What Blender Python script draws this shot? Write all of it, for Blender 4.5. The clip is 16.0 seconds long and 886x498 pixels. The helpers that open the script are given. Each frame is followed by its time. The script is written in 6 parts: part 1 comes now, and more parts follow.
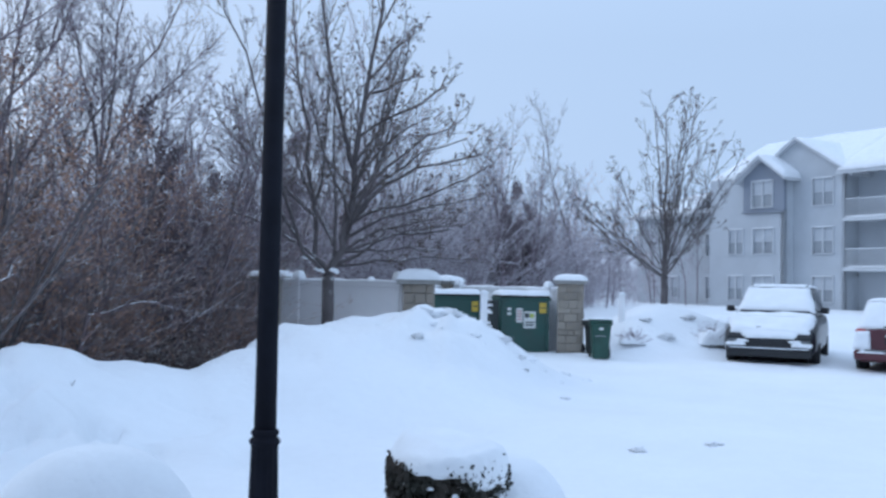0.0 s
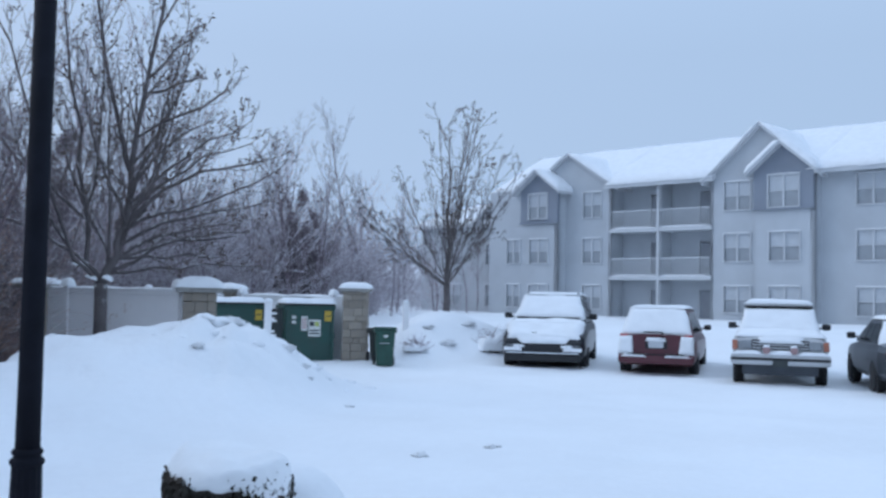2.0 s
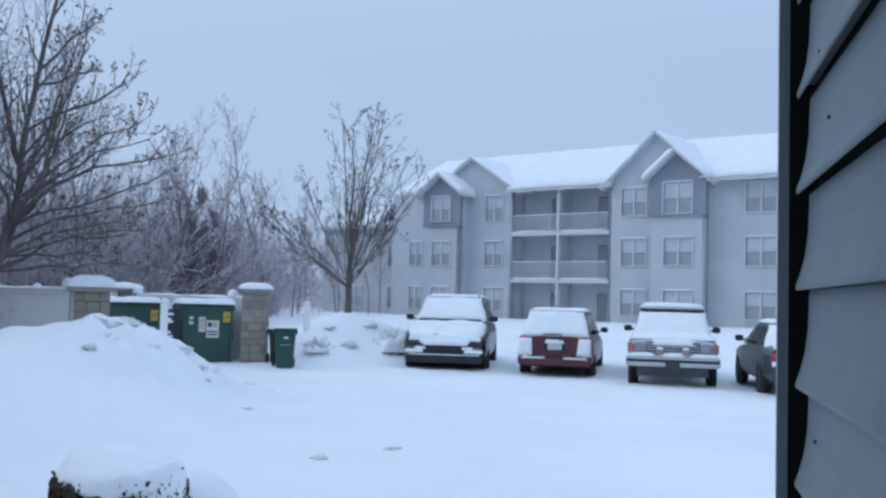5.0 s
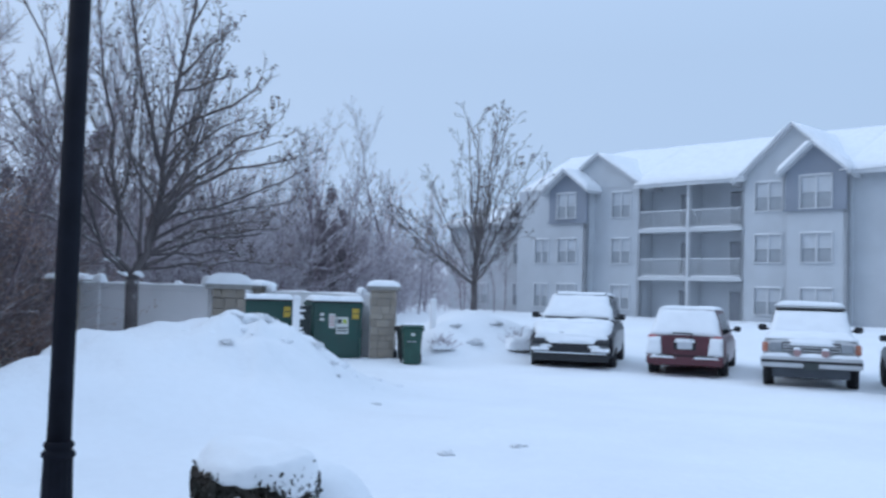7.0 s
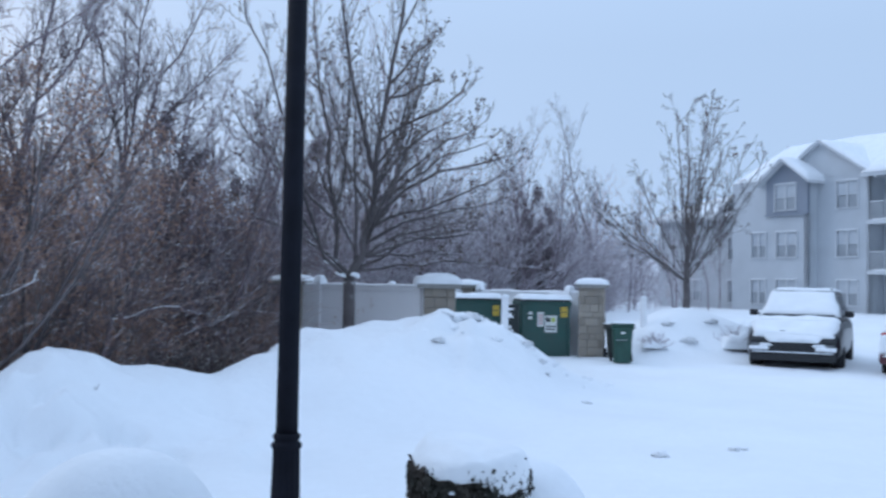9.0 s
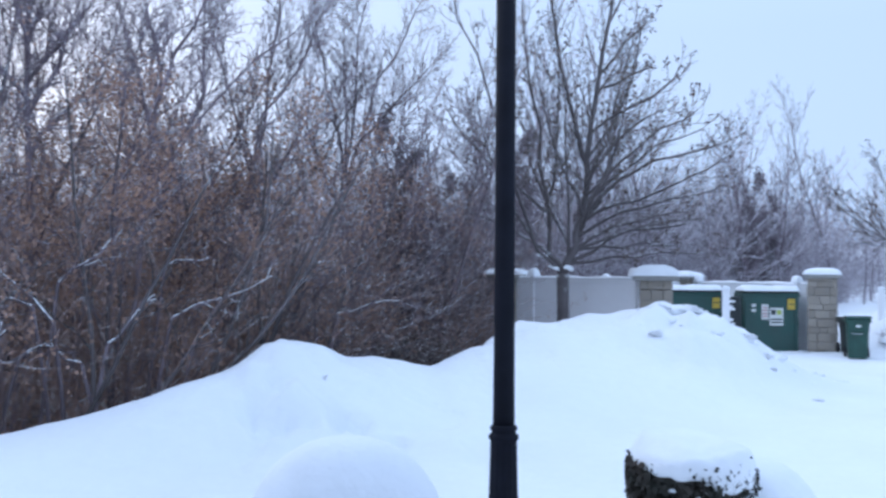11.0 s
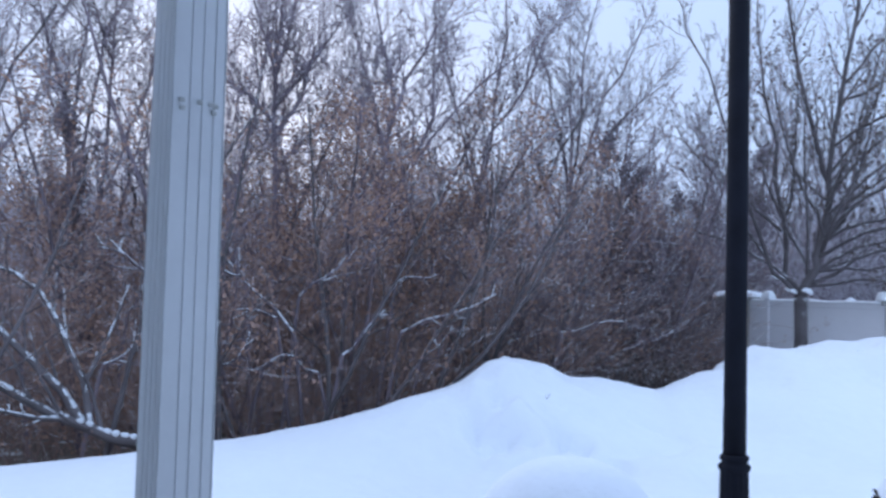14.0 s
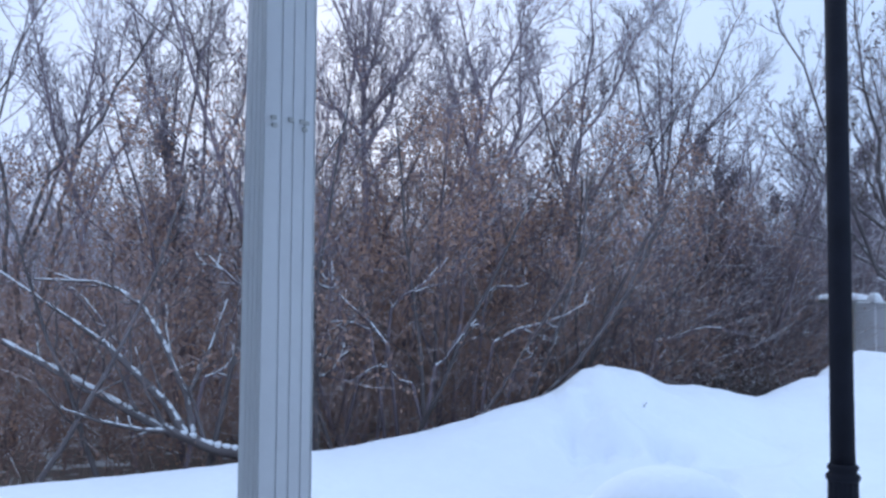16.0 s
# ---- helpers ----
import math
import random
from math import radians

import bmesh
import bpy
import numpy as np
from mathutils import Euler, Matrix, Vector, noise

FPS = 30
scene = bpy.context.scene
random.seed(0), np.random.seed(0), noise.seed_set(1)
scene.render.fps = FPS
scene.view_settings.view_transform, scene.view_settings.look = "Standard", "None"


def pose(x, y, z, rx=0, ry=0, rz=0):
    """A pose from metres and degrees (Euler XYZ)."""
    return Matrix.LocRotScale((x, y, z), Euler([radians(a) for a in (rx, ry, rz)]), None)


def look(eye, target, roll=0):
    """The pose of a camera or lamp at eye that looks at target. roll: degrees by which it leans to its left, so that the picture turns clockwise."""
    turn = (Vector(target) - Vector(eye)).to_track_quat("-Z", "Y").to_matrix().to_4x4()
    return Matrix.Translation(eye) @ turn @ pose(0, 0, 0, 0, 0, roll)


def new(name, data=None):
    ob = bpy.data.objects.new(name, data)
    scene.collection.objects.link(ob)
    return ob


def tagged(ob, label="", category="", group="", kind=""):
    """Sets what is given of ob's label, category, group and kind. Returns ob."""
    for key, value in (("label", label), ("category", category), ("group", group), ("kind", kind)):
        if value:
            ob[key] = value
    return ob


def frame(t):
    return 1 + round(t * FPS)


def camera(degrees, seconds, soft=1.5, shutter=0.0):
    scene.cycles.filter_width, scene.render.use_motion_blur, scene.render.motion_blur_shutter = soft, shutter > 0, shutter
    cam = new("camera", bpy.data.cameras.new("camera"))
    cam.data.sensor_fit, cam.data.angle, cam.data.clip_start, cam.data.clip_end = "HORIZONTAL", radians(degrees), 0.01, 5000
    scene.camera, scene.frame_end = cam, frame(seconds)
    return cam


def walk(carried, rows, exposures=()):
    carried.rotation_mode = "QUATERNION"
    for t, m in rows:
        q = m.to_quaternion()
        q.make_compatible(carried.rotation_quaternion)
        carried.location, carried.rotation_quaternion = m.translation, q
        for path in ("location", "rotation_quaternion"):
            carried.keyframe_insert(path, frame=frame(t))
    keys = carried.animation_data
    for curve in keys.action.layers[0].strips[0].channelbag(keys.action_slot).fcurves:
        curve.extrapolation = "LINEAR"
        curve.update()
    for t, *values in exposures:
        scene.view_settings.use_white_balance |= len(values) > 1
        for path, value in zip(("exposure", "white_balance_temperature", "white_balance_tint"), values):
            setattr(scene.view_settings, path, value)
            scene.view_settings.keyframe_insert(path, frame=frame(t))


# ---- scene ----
# ---------------------------------------------------------------- camera
EYE = 1.75
cam = camera(50.5, 16.0, 2.6, 0.5)
# seconds, yaw, pitch, roll: the camera turns where it stands
TURNS = [
    (0.0, 0.00, 2.12, -1.19), (0.5, -3.09, 2.22, -1.29), (1.0, -7.73, 2.48, -1.29), (1.5, -10.46, 2.63, -1.18),
    (2.0, -13.03, 2.87, -1.12), (2.5, -14.54, 2.97, -1.24), (3.0, -16.24, 2.99, -1.33), (3.5, -17.98, 3.08, -1.28),
    (3.7, -18.33, 3.10, -1.35), (4.7, -19.10, 3.12, -1.52), (5.8, -18.17, 3.05, -1.60), (6.0, -17.92, 3.04, -1.62),
    (6.5, -15.66, 2.89, -1.42), (7.0, -11.35, 2.75, -1.67), (7.5, -8.74, 2.64, -1.59), (8.0, -5.43, 2.77, -1.36),
    (8.5, -2.85, 2.72, -1.30), (9.0, 1.27, 2.35, -1.09), (9.5, 4.15, 2.29, -0.89), (10.0, 8.20, 2.08, -0.15),
    (10.2, 9.38, 1.97, -0.11), (12.3, 21.26, 2.11, -1.52), (12.5, 21.91, 2.21, -1.64), (13.0, 22.70, 2.20, -1.50),
    (13.5, 24.08, 2.14, -1.27), (14.0, 27.80, 2.68, -1.51), (14.5, 29.11, 2.69, -1.47), (15.0, 29.90, 2.70, -1.56),
    (15.5, 31.50, 2.75, -1.21), (16.0, 33.37, 3.17, -0.43),
]
EXPOSURES = [(0.0, 0.21, 6700, 10), (2.0, 0.05, 6750, 10), (3.5, 0.03, 6800, 10), (6.0, 0.04, 6750, 10), (7.0, 0.13, 6720, 10), (9.0, 0.17, 6680, 10),
             (10.0, 0.31, 6600, 11), (12.5, 0.57, 6500, 16), (13.5, 0.36, 6450, 16), (14.5, 0.38, 6450, 15), (16.0, 0.40, 6430, 14)]
walk(cam, [(t, pose(0, 0, EYE, 90 + p, r, y)) for t, y, p, r in TURNS], EXPOSURES)

# ---------------------------------------------------------------- sky and sun
world = bpy.data.worlds.new("overcast_sky")
scene.world = world
world.use_nodes = True
wn, wl = world.node_tree.nodes, world.node_tree.links
wn.clear()
w_out = wn.new("ShaderNodeOutputWorld")
w_bg = wn.new("ShaderNodeBackground")
w_sky = wn.new("ShaderNodeTexSky")
w_sky.sky_type = "NISHITA"
w_sky.sun_disc = False
w_sky.sun_elevation, w_sky.sun_rotation = radians(14), radians(-40)
w_sky.dust_density = 4.0
w_dim = wn.new("ShaderNodeMix")
w_dim.data_type = "RGBA"
w_dim.inputs[0].default_value = 0.97
w_scale = wn.new("ShaderNodeVectorMath")
w_scale.operation = "SCALE"
w_scale.inputs["Scale"].default_value = 0.12
wl.new(w_sky.outputs[0], w_scale.inputs[0])
wl.new(w_scale.outputs[0], w_dim.inputs[6])
# cloud deck: a little brighter towards the hidden sun
w_co = wn.new("ShaderNodeTexCoord")
w_dot = wn.new("ShaderNodeVectorMath")
w_dot.operation = "DOT_PRODUCT"
w_dot.inputs[1].default_value = (-0.85, -0.25, 0.10)
w_map = wn.new("ShaderNodeMapRange")
w_map.inputs[1].default_value, w_map.inputs[2].default_value = -0.75, 0.62
w_deck = wn.new("ShaderNodeMix")
w_deck.data_type = "RGBA"
w_deck.inputs[6].default_value = (0.385, 0.55, 0.815, 1)
w_deck.inputs[7].default_value = (0.448, 0.610, 0.890, 1)
wl.new(w_co.outputs["Generated"], w_dot.inputs[0])
wl.new(w_dot.outputs["Value"], w_map.inputs[0])
wl.new(w_map.outputs[0], w_deck.inputs[0])
# an overcast sky is brightest overhead
w_sep = wn.new("ShaderNodeSeparateXYZ")
w_zen = wn.new("ShaderNodeMapRange")
w_zen.inputs[1].default_value, w_zen.inputs[2].default_value = 0.25, 1.0
w_zen.inputs[3].default_value, w_zen.inputs[4].default_value = 1.0, 1.55
w_up = wn.new("ShaderNodeVectorMath")
w_up.operation = "SCALE"
wl.new(w_co.outputs["Generated"], w_sep.inputs[0])
wl.new(w_sep.outputs[2], w_zen.inputs[0])
wl.new(w_deck.outputs[2], w_up.inputs[0])
wl.new(w_zen.outputs[0], w_up.inputs["Scale"])
wl.new(w_up.outputs[0], w_dim.inputs[7])
wl.new(w_dim.outputs[2], w_bg.inputs[0])
w_bg.inputs[1].default_value = 1.0
wl.new(w_bg.outputs[0], w_out.inputs[0])
sun = new("sun", bpy.data.lights.new("sun", "SUN"))
sun.data.energy, sun.data.angle, sun.data.color = 0.5, radians(40), (0.92, 0.96, 1.0)
sun.matrix_world = look((-30, 22, 24), (0, 8, 0))
# ---------------------------------------------------------------- materials


def mat(name, color, rough=0.8, vary=0.25, scale=3.0, fine=40.0, bump=0.3, metal=0.0, second=None, dist=0.01, random_tint=0.0, spec=None):
    """A surface with stains at one scale, grain at another, and a little relief."""
    m = bpy.data.materials.new(name)
    m.use_nodes = True
    n, l = m.node_tree.nodes, m.node_tree.links
    b = n["Principled BSDF"]
    b.inputs["Roughness"].default_value, b.inputs["Metallic"].default_value = rough, metal
    if spec is not None:
        b.inputs["Specular IOR Level"].default_value = spec
    co = n.new("ShaderNodeTexCoord")
    big, small = n.new("ShaderNodeTexNoise"), n.new("ShaderNodeTexNoise")
    big.inputs["Scale"].default_value, small.inputs["Scale"].default_value = scale, fine
    big.inputs["Detail"].default_value, small.inputs["Detail"].default_value = 5, 3
    l.new(co.outputs["Object"], big.inputs["Vector"])
    l.new(co.outputs["Object"], small.inputs["Vector"])
    mix = n.new("ShaderNodeMix")
    mix.data_type = "RGBA"
    c2 = second or tuple(c * (1 - vary) for c in color)
    mix.inputs[6].default_value, mix.inputs[7].default_value = (*color, 1), (*c2, 1)
    ramp = n.new("ShaderNodeMapRange")
    ramp.inputs[1].default_value, ramp.inputs[2].default_value = 0.38, 0.66
    l.new(big.outputs[0], ramp.inputs[0])
    l.new(ramp.outputs[0], mix.inputs[0])
    grain = n.new("ShaderNodeMix")
    grain.data_type = "RGBA"
    grain.blend_type = "MULTIPLY"
    grain.inputs[0].default_value = 1.0
    gm = n.new("ShaderNodeMapRange")
    gm.inputs[3].default_value, gm.inputs[4].default_value = 1 - vary * 0.6, 1 + vary * 0.4
    l.new(small.outputs[0], gm.inputs[0])
    l.new(mix.outputs[2], grain.inputs[6])
    l.new(gm.outputs[0], grain.inputs[7])
    last = grain.outputs[2]
    if random_tint:
        oi = n.new("ShaderNodeObjectInfo")
        rm = n.new("ShaderNodeMapRange")
        rm.inputs[3].default_value, rm.inputs[4].default_value = 1 - random_tint, 1 + random_tint
        l.new(oi.outputs["Random"], rm.inputs[0])
        t = n.new("ShaderNodeMix")
        t.data_type = "RGBA"
        t.blend_type = "MULTIPLY"
        t.inputs[0].default_value = 1.0
        l.new(last, t.inputs[6])
        l.new(rm.outputs[0], t.inputs[7])
        last = t.outputs[2]
    l.new(last, b.inputs["Base Color"])
    if bump:
        bu = n.new("ShaderNodeBump")
        bu.inputs["Strength"].default_value, bu.inputs["Distance"].default_value = bump, dist
        add = n.new("ShaderNodeMath")
        add.operation = "ADD"
        l.new(big.outputs[0], add.inputs[0])
        l.new(small.outputs[0], add.inputs[1])
        l.new(add.outputs[0], bu.inputs["Height"])
        l.new(bu.outputs[0], b.inputs["Normal"])
    return m


def lap_siding(name, color, pitch=0.11):
    """Vinyl siding seen from afar: horizontal laps as relief."""
    m = mat(name, color, 0.6, 0.10, 0.6, 20, 0.0)
    n, l = m.node_tree.nodes, m.node_tree.links
    co = n.new("ShaderNodeTexCoord")
    sep = n.new("ShaderNodeSeparateXYZ")
    l.new(co.outputs["Object"], sep.inputs[0])
    d = n.new("ShaderNodeMath")
    d.operation = "DIVIDE"
    d.inputs[1].default_value = pitch
    l.new(sep.outputs[2], d.inputs[0])
    fr = n.new("ShaderNodeMath")
    fr.operation = "FRACT"
    l.new(d.outputs[0], fr.inputs[0])
    bu = n.new("ShaderNodeBump")
    bu.inputs["Strength"].default_value, bu.inputs["Distance"].default_value = 0.5, 0.012
    bu.invert = True
    l.new(fr.outputs[0], bu.inputs["Height"])
    l.new(bu.outputs[0], n["Principled BSDF"].inputs["Normal"])
    return m


def glass(name, color=(0.03, 0.04, 0.05)):
    m = mat(name, color, 0.06, 0.1, 2, 10, 0.0)
    return m


M_SNOW = mat("snow", (0.86, 0.88, 0.90), 0.65, 0.05, 0.7, 9, 0.35, dist=0.03, spec=0.2)
M_SNOWCAP = mat("packed_snow", (0.86, 0.88, 0.90), 0.65, 0.06, 3, 25, 0.4, dist=0.015, spec=0.2)
M_BARK = mat("grey_bark", (0.17, 0.148, 0.15), 0.95, 0.4, 2, 30, 0.5, random_tint=0.25)
# bark paled with white speckle: snow dust, and distance haze put into the colour
M_FROST_HAZE = mat("snow_haze_twigs", (0.34, 0.28, 0.295), 0.95, 0.3, 9, 30, 0.0, random_tint=0.2, second=(0.78, 0.77, 0.84))
M_BARKWOOD = mat("woods_bark", (0.27, 0.218, 0.245), 0.95, 0.4, 2, 30, 0.4, random_tint=0.35)
M_TWIG = mat("brown_twigs", (0.54, 0.355, 0.31), 0.95, 0.35, 1, 30, 0.0, random_tint=0.3)
M_LEAF = mat("dead_leaves", (0.50, 0.295, 0.21), 0.9, 0.4, 0.8, 12, 0.0, second=(0.39, 0.26, 0.215))
M_LEAFDARK = mat("dark_leaves", (0.15, 0.11, 0.095), 0.9, 0.4, 2, 20, 0.0)
M_VINE = mat("dead_vine", (0.235, 0.195, 0.215), 0.95, 0.4, 2, 20, 0.0)
M_SHRUB = mat("shrub_leaves", (0.034, 0.036, 0.028), 0.8, 0.5, 6, 40, 0.0, second=(0.05, 0.036, 0.028))
M_POST = mat("black_paint", (0.010, 0.011, 0.018), 0.75, 0.3, 6, 60, 0.15, spec=0.15)
M_COLUMN = mat("white_vinyl_column", (0.85, 0.86, 0.87), 0.5, 0.06, 2, 30, 0.1)
M_PUTTY = mat("grey_marks", (0.70, 0.70, 0.67), 0.8, 0.3, 20, 60, 0.2)
M_SIDING = mat("grey_vinyl_siding", (0.235, 0.285, 0.315), 0.55, 0.16, 5, 90, 0.25, dist=0.003)
M_TRIM = mat("grey_corner_trim", (0.40, 0.44, 0.50), 0.5, 0.1, 4, 60, 0.1)
# near-black: the corner recess's shade given as colour; nail heads share it
M_GAP = mat("gap_shade_and_nail_black", (0.012, 0.012, 0.013), 0.9, 0.3, 8, 40, 0.0)
M_FENCE = mat("white_vinyl_fence", (0.91, 0.91, 0.92), 0.5, 0.04, 1.5, 20, 0.1)
M_STONE = mat("brown_grey_stone", (0.36, 0.305, 0.245), 0.9, 0.35, 4, 35, 0.6, second=(0.29, 0.265, 0.24), random_tint=0.18)
M_MORTAR = mat("mortar", (0.30, 0.265, 0.225), 0.95, 0.2, 5, 60, 0.4)
M_CAPSTONE = mat("capstone", (0.34, 0.33, 0.31), 0.9, 0.2, 5, 40, 0.4)
M_DUMP = mat("green_painted_steel", (0.020, 0.085, 0.070), 0.5, 0.35, 2.5, 30, 0.2, second=(0.03, 0.075, 0.065))
M_LID = mat("dark_plastic", (0.022, 0.03, 0.03), 0.6, 0.3, 4, 40, 0.2)
M_CART = mat("green_plastic", (0.018, 0.080, 0.060), 0.5, 0.25, 4, 40, 0.15)
M_YELLOW = mat("yellow_sticker", (0.62, 0.42, 0.06), 0.6, 0.15, 10, 60, 0.0)
M_PAPER = mat("white_sticker", (0.70, 0.71, 0.68), 0.7, 0.1, 10, 60, 0.0)
M_PINK = mat("pink_print", (0.55, 0.30, 0.30), 0.7, 0.2, 10, 60, 0.0)
M_INK = mat("dark_print", (0.05, 0.06, 0.06), 0.7, 0.2, 10, 60, 0.0)
M_LIME = mat("lime_print", (0.45, 0.52, 0.12), 0.7, 0.2, 10, 60, 0.0)
M_BLDG = lap_siding("pale_grey_siding", (0.50, 0.53, 0.56))
M_BLDG_DARK = lap_siding("slate_grey_shingle_siding", (0.25, 0.28, 0.33), 0.18)
M_WHITE = mat("white_trim", (0.58, 0.60, 0.62), 0.5, 0.05, 2, 30, 0.0)
M_BLIND = mat("window_blind", (0.52, 0.55, 0.58), 0.7, 0.08, 2, 30, 0.0)
M_GLASS = mat("window_glass", (0.35, 0.375, 0.40), 0.3, 0.1, 2, 10, 0.0)
M_DOORG = mat("balcony_door_glass", (0.30, 0.32, 0.35), 0.3, 0.1, 2, 10, 0.0)
M_CARBLACK = mat("black_car_paint", (0.014, 0.016, 0.022), 0.28, 0.3, 2, 40, 0.0)
M_CARRED = mat("red_car_paint", (0.11, 0.026, 0.036), 0.32, 0.25, 2, 40, 0.0)
M_CARWHITE = mat("white_car_paint", (0.50, 0.51, 0.52), 0.35, 0.15, 2, 40, 0.0)
M_CARGREY = mat("grey_car_paint", (0.065, 0.075, 0.09), 0.3, 0.25, 2, 40, 0.0, metal=0.3)
M_CARGLASS = glass("car_glass", (0.015, 0.018, 0.022))
M_TYRE = mat("tyre_rubber", (0.018, 0.018, 0.02), 0.85, 0.3, 8, 60, 0.2)
M_RIM = mat("alloy_rim", (0.35, 0.36, 0.38), 0.35, 0.2, 8, 60, 0.0, metal=0.8)
M_CHROME = mat("bright_chrome", (0.62, 0.64, 0.66), 0.2, 0.1, 8, 60, 0.0, metal=0.9)
M_PLASTIC = mat("black_plastic", (0.02, 0.021, 0.024), 0.6, 0.3, 8, 60, 0.1)
M_LAMP = mat("clear_lamp", (0.30, 0.32, 0.34), 0.15, 0.2, 12, 60, 0.0)
M_REDLAMP = mat("red_lamp", (0.45, 0.03, 0.03), 0.2, 0.2, 12, 60, 0.0)
M_AMBER = mat("amber_lamp", (0.45, 0.17, 0.11), 0.25, 0.2, 12, 60, 0.0)
M_PLATE = mat("pale_plate", (0.55, 0.57, 0.60), 0.5, 0.1, 12, 60, 0.0)



def snow_on_top(m, lo=0.35, hi=0.75, cover=0.5, scale=6.0):
    """Snow lying along the upper side of limbs, in patches."""
    n, l = m.node_tree.nodes, m.node_tree.links
    b = n["Principled BSDF"]
    prev = b.inputs["Base Color"].links[0].from_socket
    ge, sp, up = n.new("ShaderNodeNewGeometry"), n.new("ShaderNodeSeparateXYZ"), n.new("ShaderNodeMapRange")
    up.inputs[1].default_value, up.inputs[2].default_value = lo, hi
    no, pa, mu = n.new("ShaderNodeTexNoise"), n.new("ShaderNodeMapRange"), n.new("ShaderNodeMath")
    no.inputs["Scale"].default_value = scale
    pa.inputs[1].default_value, pa.inputs[2].default_value = 0.62 - 0.25 * cover, 0.70 - 0.25 * cover
    mu.operation = "MULTIPLY"
    mx = n.new("ShaderNodeMix")
    mx.data_type = "RGBA"
    mx.inputs[7].default_value = (0.84, 0.86, 0.88, 1)
    l.new(ge.outputs["Normal"], sp.inputs[0])
    l.new(sp.outputs[2], up.inputs[0])
    l.new(ge.outputs["Position"], no.inputs["Vector"])
    l.new(no.outputs[0], pa.inputs[0])
    l.new(up.outputs[0], mu.inputs[0])
    l.new(pa.outputs[0], mu.inputs[1])
    l.new(mu.outputs[0], mx.inputs[0])
    l.new(prev, mx.inputs[6])
    l.new(mx.outputs[2], b.inputs["Base Color"])


snow_on_top(M_BARKWOOD, cover=0.45)
snow_on_top(M_TWIG, cover=0.5)
snow_on_top(M_BARK, cover=0.3)

# woods floor: leaf litter under patchy snow, only beyond the lawn's edge (vertex mask "litter")
M_GROUND = mat("snowy_ground", (0.86, 0.88, 0.90), 0.65, 0.05, 0.45, 7, 0.5, dist=0.04, spec=0.2)
gn, gl = M_GROUND.node_tree.nodes, M_GROUND.node_tree.links
g_b = gn["Principled BSDF"]
g_prev = g_b.inputs["Base Color"].links[0].from_socket
g_at = gn.new("ShaderNodeAttribute")
g_at.attribute_name = "litter"
g_noise = gn.new("ShaderNodeTexNoise")
g_noise.inputs["Scale"].default_value, g_noise.inputs["Detail"].default_value = 2.2, 6
g_co = gn.new("ShaderNodeTexCoord")
gl.new(g_co.outputs["Object"], g_noise.inputs["Vector"])
g_thr = gn.new("ShaderNodeMapRange")
g_thr.inputs[1].default_value, g_thr.inputs[2].default_value = 0.56, 0.64
g_thr.inputs[3].default_value, g_thr.inputs[4].default_value = 1.0, 0.25
gl.new(g_noise.outputs[0], g_thr.inputs[0])
g_mul = gn.new("ShaderNodeMath")
g_mul.operation = "MULTIPLY"
gl.new(g_thr.outputs[0], g_mul.inputs[0])
gl.new(g_at.outputs["Fac"], g_mul.inputs[1])
g_mix = gn.new("ShaderNodeMix")
g_mix.data_type = "RGBA"
g_mix.inputs[7].default_value = (0.16, 0.125, 0.105, 1)
gl.new(g_mul.outputs[0], g_mix.inputs[0])
gl.new(g_prev, g_mix.inputs[6])
gl.new(g_mix.outputs[2], g_b.inputs["Base Color"])

# ---------------------------------------------------------------- helpers for meshes


def at(az, r, z=0.0):
    """A place by compass: degrees to the right of straight ahead, metres away."""
    return Vector((r * math.sin(radians(az)), r * math.cos(radians(az)), z))


def smooth(a, b, x):
    t = min(1.0, max(0.0, (x - a) / (b - a)))
    return t * t * (3 - 2 * t)


def mesh_of(name, verts, faces, material, shade=False):
    me = bpy.data.meshes.new(name)
    me.from_pydata([tuple(v) for v in verts], [], faces)
    me.update()
    me.materials.append(material)
    if shade:
        me.polygons.foreach_set("use_smooth", [True] * len(me.polygons))
    return me


def put(ob, parent, m=None):
    if parent is not None:
        ob.parent = parent
    if m is not None:
        ob.matrix_basis = m
    return ob


def part(name, bm, material, parent=None, label="", m=None, shade=False):
    """Links a bmesh (or a mesh) as one mesh object under a thing or a part."""
    if isinstance(bm, bpy.types.Mesh):
        me = bm
    else:
        me = bpy.data.meshes.new(name)
        bmesh.ops.recalc_face_normals(bm, faces=bm.faces)
        bm.to_mesh(me)
        bm.free()
        me.materials.append(material)
        if shade:
            me.polygons.foreach_set("use_smooth", [True] * len(me.polygons))
    ob = put(new(name, me), parent, m)
    return tagged(ob, label) if label else ob


def thing(name, m, label, category, group="", kind=""):
    ob = new(name)
    ob.empty_display_size = 0.1
    ob.matrix_basis = m
    return tagged(ob, label, category, group, kind)


def box(sx, sy, sz, x=0, y=0, z=0, bevel=0.0, seg=2, bm=None, taper=1.0):
    """A box centred on x, y with its bottom at z."""
    bm = bm or bmesh.new()
    r = bmesh.ops.create_cube(bm, size=1.0)
    vs = r["verts"]
    for v in vs:
        k = taper if v.co.z > 0 else 1.0
        v.co = Vector((v.co.x * sx * k + x, v.co.y * sy * k + y, (v.co.z + 0.5) * sz + z))
    if bevel:
        es = list({e for v in vs for e in v.link_edges})
        bmesh.ops.bevel(bm, geom=es, offset=bevel, segments=seg, affect="EDGES", profile=0.5)
    return bm


